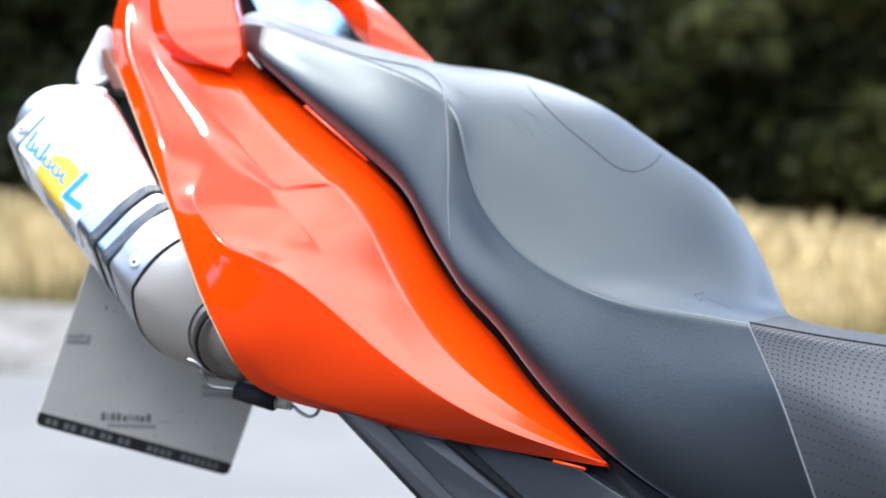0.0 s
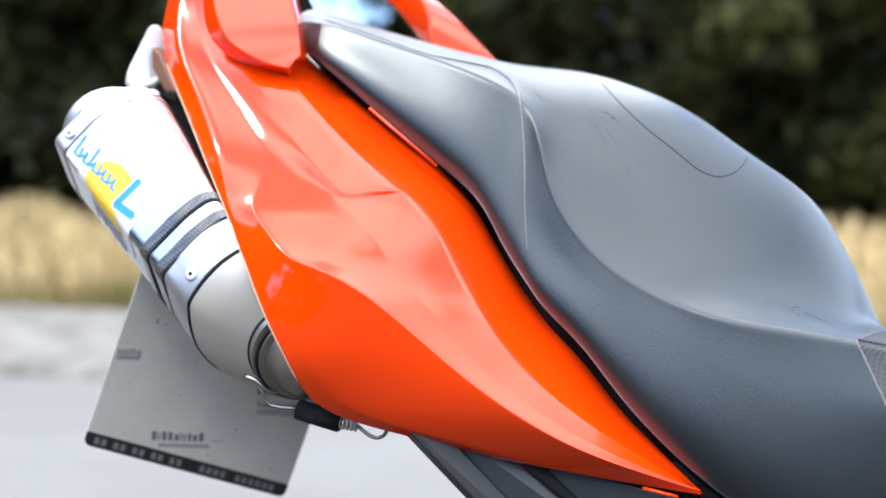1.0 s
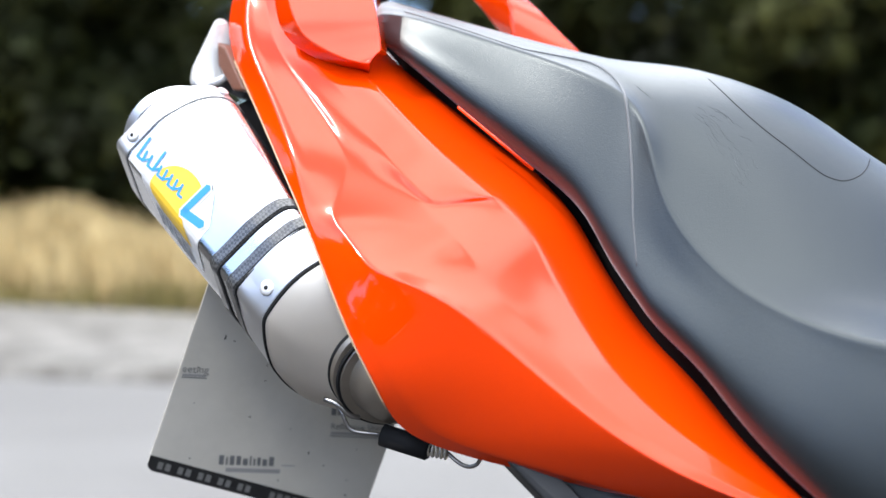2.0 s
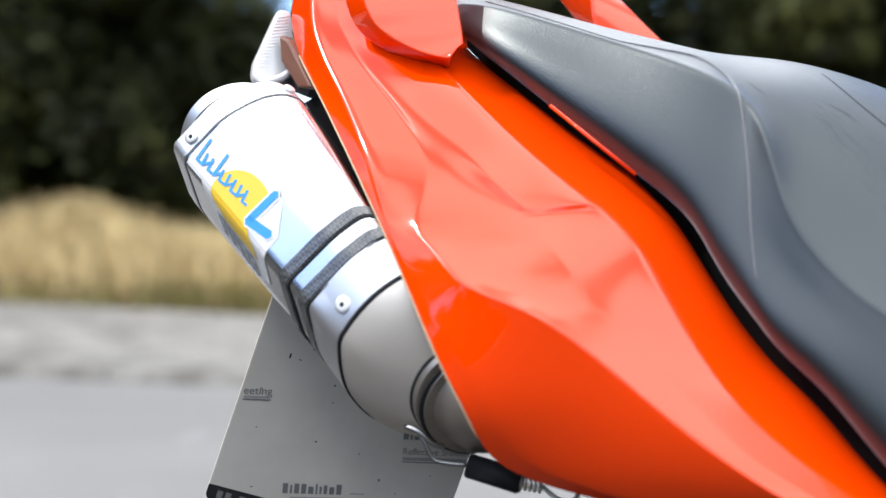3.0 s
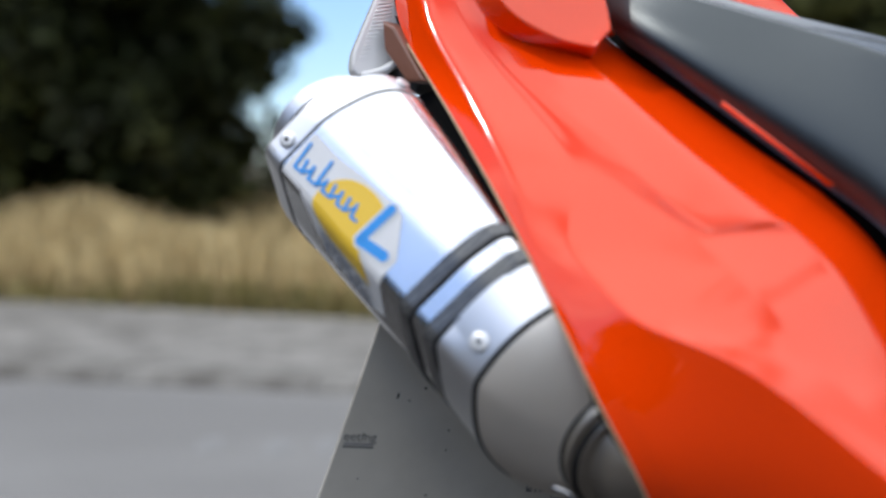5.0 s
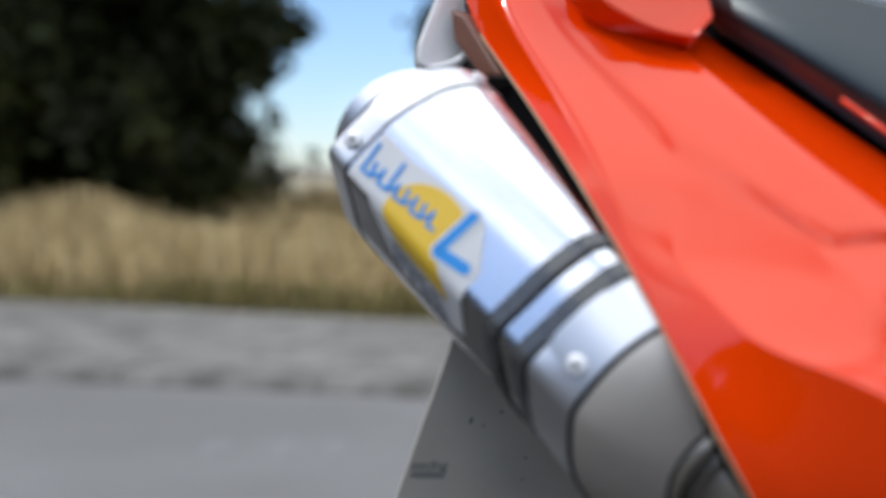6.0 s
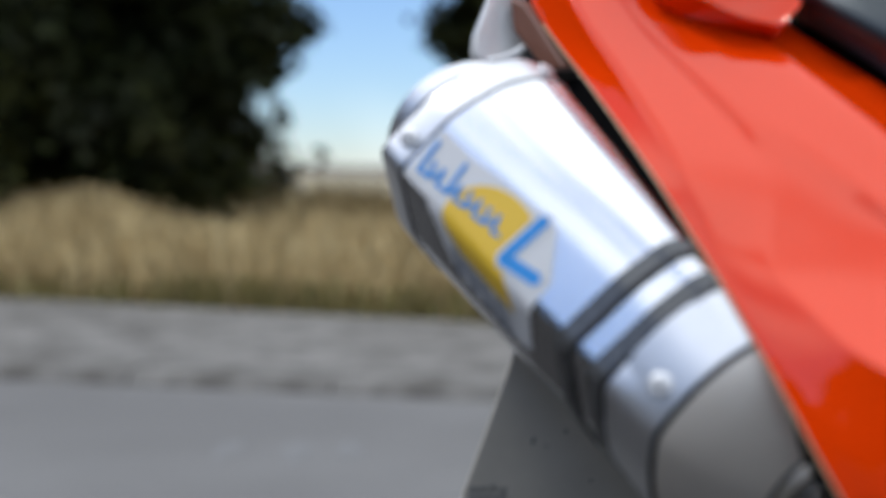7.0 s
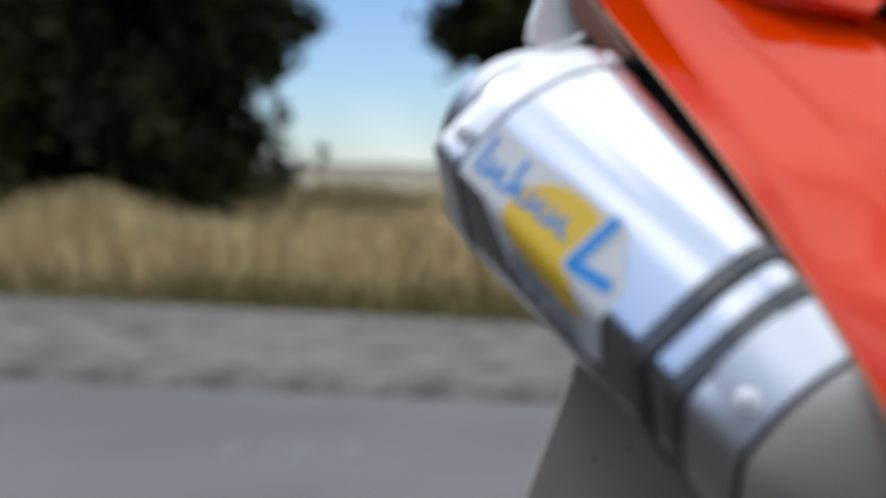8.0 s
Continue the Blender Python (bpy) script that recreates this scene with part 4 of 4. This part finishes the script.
part("hook", tube("hook", spline([(-0.188, 0.008, 0.784), (-0.182, 0.003, 0.776), (-0.177, 0.003, 0.765), (-0.170, 0.003, 0.7605), (-0.150, 0.003, 0.7585)], 22), 0.0018, STEEL, 8), spring, "bent steel wire hook")
part("hook", tube("hook", spline([(-0.097, -0.0135, 0.7475), (-0.088, -0.018, 0.7405), (-0.080, -0.021, 0.7375), (-0.073, -0.024, 0.740), (-0.069, -0.026, 0.747), (-0.064, -0.022, 0.748)], 22), 0.0017, STEEL, 8), spring, "bent steel wire hook")
part("eyelet", tube("eyelet", spline([(-0.196, 0.004, 0.787), (-0.186, -0.001, 0.784), (-0.176, 0.0, 0.775), (-0.168, 0.004, 0.772)], 16), 0.0022, STEEL, 8), can, "welded steel eyelet")


# covers and rails below the tail, running down and forward
def beam(name, quad, mat, thick, label, reach=1.9):
    a, b, c, d = [Vector(p) for p in quad]
    return part(name, slab(name, [a - (d - a) * 0.2, b - (c - b) * 0.2, b + (c - b) * reach, a + (d - a) * reach], thick, mat, 0.0015), bike, label)


beam("rear_rail", [(-0.057, -0.041, 0.747), (-0.021, -0.042, 0.740), (0.048, -0.063, 0.670), (0.020, -0.062, 0.670)], DARK, -0.03, "dark plastic rail under the tail")
beam("side_cover", [(-0.021, -0.047, 0.741), (0.033, -0.055, 0.728), (0.102, -0.080, 0.674), (0.048, -0.068, 0.671)], GREY_PLASTIC, -0.02, "grey plastic cover under the tail")
beam("black_rail", [(0.033, -0.060, 0.729), (0.058, -0.066, 0.724), (0.114, -0.090, 0.676), (0.102, -0.085, 0.675)], RUBBER, -0.02, "black rail under the tail")
beam("side_cover", [(0.060, -0.061, 0.722), (0.170, -0.111, 0.707), (0.206, -0.128, 0.686), (0.114, -0.086, 0.675)], GREY_PLASTIC, -0.02, "grey plastic cover under the seat")
# no rail here: a black strip put in for the dark gap
beam("black_rail", [(0.158, -0.090, 0.724), (0.200, -0.106, 0.722), (0.283, -0.146, 0.683), (0.198, -0.119, 0.673)], RUBBER, -0.02, "black strip standing in for the dark gap beside the seat")
part("trim_strip", tube("trim_strip", [(0.132, -0.136, 0.7205), (0.158, -0.145, 0.7155)], 0.0014, RED, 8), fairing, "thin red strip")

# perforated front of the seat
def normal_at(g, i, j):
    return (g[i + 1][j] - g[i][j]).cross(g[i][j + 1] - g[i][j]).normalized()


nose_grid = sgrid[cut:]
fine = loft([[row[j] for row in nose_grid] for j in range(78)], 61, 141)
verts, faces = [], []
for i in range(1, 59, 2):
    for j in range(16, 118, 2):
        ii = i + (1 if (j // 2) % 2 else 0)
        p, n = fine[ii][j], normal_at(fine, ii, j)
        if n.y > 0:
            n = -n
        u = (fine[ii + 1][j] - fine[ii][j]).normalized()
        w = n.cross(u)
        k = len(verts)
        verts += [p + n * 0.0004 + u * a * 0.0011 + w * b * 0.0004 for a, b in ((-1, 0), (-0.5, -1), (0.5, -1), (1, 0), (0.5, 1), (-0.5, 1))]
        faces.append(tuple(range(k, k + 6)))
tagged(part("perforation", mesh_of("perforation", verts, faces, HOLE, False), nose, "rows of small dark perforations"), kind="stuff")
part("seam", tube("seam", [row[38] + Vector((0, -0.0004, 0.0006)) for row in nose_grid], 0.0009, HOLE, 6), nose, "dark seam")

# print on the back of the number plate
def lettering(text, u, v, width, mat, turn=13.8, name="lettering"):
    cu = bpy.data.curves.new(name, "FONT")
    cu.body, cu.size = text, 1.0
    tmp = bpy.data.objects.new("tmp", cu)
    scene.collection.objects.link(tmp)
    bpy.context.view_layer.update()
    me = bpy.data.meshes.new_from_object(tmp.evaluated_get(bpy.context.evaluated_depsgraph_get()))
    bpy.data.objects.remove(tmp)
    wide = max(p.co.x for p in me.vertices) - min(p.co.x for p in me.vertices)
    k = width / wide
    ca, sa = math.cos(radians(turn)), math.sin(radians(turn))
    for p in me.vertices:
        x, y = p.co.x * k, p.co.y * k
        p.co = on_plate(u + x * ca - y * sa, v + x * sa + y * ca, 0.0004)
    me.materials.clear()
    me.materials.append(mat)
    return part(name, me, plate, "grey printed words")


def bar(u, v, w, h, mat, turn=13.8, lift=0.0002):
    ca, sa = math.cos(radians(turn)), math.sin(radians(turn))
    q = [(u + x * ca - y * sa, v + x * sa + y * ca) for x, y in ((0, 0), (w, 0), (w, h), (0, h))]
    return part("print_mark", slab("print_mark", [on_plate(a, b, lift) for a, b in q], 0.0002, mat), plate)


lettering("Reflective Sheeting", 0.1500, 0.0835, 0.062, PRINT)
lettering("eeting", 0.0030, 0.0965, 0.0235, PRINT)
for u, v, w in ((0.0617, 0.0225, 0.052), (0.1465, 0.0965, 0.03)):
    x = 0.0
    k = 0
    while x < w:
        d = (0.0045, 0.0018, 0.0042, 0.0042, 0.0045, 0.0016, 0.0018, 0.003, 0.0042)[k % 9]
        t = radians(13.8)
        bar(u + x * math.cos(t), v + x * math.sin(t), d, (0.009, 0.0075, 0.0088, 0.0088, 0.0065, 0.009, 0.0068, 0.008, 0.0065)[k % 9], PRINT)
        x += d + 0.0018
        k += 1
for u, v, w, h in ((0.152, 0.0765, 0.058, 0.0009), (0.0042, 0.0915, 0.0225, 0.0009), (0.152, 0.0785, 0.057, 0.0028), (0.0045, 0.0932, 0.021, 0.0022), (0.118, 0.0368, 0.012, 0.0012), (0.07, 0.0175, 0.05, 0.004)):
    bar(u, v, w, h, PRINT if h < 0.001 else PRINT_PALE)
rng = random.Random(5)
for k in range(24):
    bar(rng.uniform(0.01, 0.2), rng.uniform(0.02, 0.19), rng.uniform(0.0006, 0.002), rng.uniform(0.0006, 0.0018), HOLE, rng.uniform(0, 90))
bar(0.0295, 0.1365, 0.0014, 0.0042, HOLE, 0)
for x, count in ((0.009, 2), (0.028, 2), (0.047, 2), (0.066, 2), (0.085, 2), (0.116, 4), (0.153, 6)):
    for k in range(count):
        bar(x + 0.0072 * k, 0.0040, 0.0048, 0.0068, PRINT_FAINT, 0, 0.0010)

# marks pressed into the seat
MARK_A = [(0.2619, -0.0805, 0.8565), (0.2715, -0.0737, 0.8574), (0.2661, -0.0884, 0.8512), (0.2619, -0.0805, 0.8565)]
MARK_B = [(0.2725, -0.0805, 0.8530), (0.2822, -0.0821, 0.8492), (0.2916, -0.0847, 0.8450), (0.2966, -0.0887, 0.8414)]
for path, rad in ((MARK_A, 0.0004), (MARK_B, 0.0004)):
    part("embossed_mark", tube("embossed_mark", laid(path, 20) if path is MARK_B else [q for p, r in zip(path, path[1:]) for q in laid([p, r], 4)], rad, VINYL_GRIP, 6), seat, "small pressed-in mark")

# rear wheel and its arm, which carry the tail
AXLE = Vector((0.566, 0.824, -0.12)).normalized()
HUB = Vector((0.02, 0.14, 0.302))


def turned(name, profile, mat, n=48):
    """A ring turned about the axle from (radius, along) pairs."""
    a = AXLE.cross(Vector((0, 0, 1))).normalized()
    b = a.cross(AXLE).normalized()
    m = len(profile)
    verts = [HUB + AXLE * w + (a * math.cos(2 * math.pi * k / n) + b * math.sin(2 * math.pi * k / n)) * r for k in range(n) for r, w in profile]
    faces = [(k * m + j, k * m + (j + 1) % m, ((k + 1) % n) * m + (j + 1) % m, ((k + 1) % n) * m + j) for k in range(n) for j in range(m)]
    return mesh_of(name, verts, faces, mat)


wheel = part("rear_wheel", turned("rear_wheel", [(0.215, -0.075), (0.225, 0.0), (0.215, 0.075), (0.205, 0.06), (0.2, 0.0), (0.205, -0.06)], DARK), bike, "dark cast rear wheel")
part("tyre", turned("tyre", [(0.21, -0.07), (0.25, -0.088), (0.285, -0.07), (0.300, 0.0), (0.285, 0.07), (0.25, 0.088), (0.21, 0.07)], RUBBER), wheel, "black rubber tyre")
part("hub", turned("hub", [(0.01, -0.09), (0.05, -0.09), (0.06, 0.0), (0.05, 0.09), (0.01, 0.09)], STEEL), wheel)
for k in range(5):
    t = 2 * math.pi * k / 5
    a = AXLE.cross(Vector((0, 0, 1))).normalized()
    b = a.cross(AXLE).normalized()
    d = a * math.cos(t) + b * math.sin(t)
    part("spoke", tube("spoke", [HUB + d * 0.04, HUB + d * 0.21], [0.02, 0.014], DARK, 8), wheel)
part("swingarm", tube("swingarm", [HUB - AXLE * 0.1, HUB - AXLE * 0.1 + Vector((0.38, -0.26, 0.08))], [0.02, 0.035], DARK, 12), bike, "dark swingarm")
part("frame_post", tube("frame_post", [(0.14, 0.03, 0.74), (0.30, -0.08, 0.40)], [0.02, 0.025], DARK, 10), bike, "dark frame post")
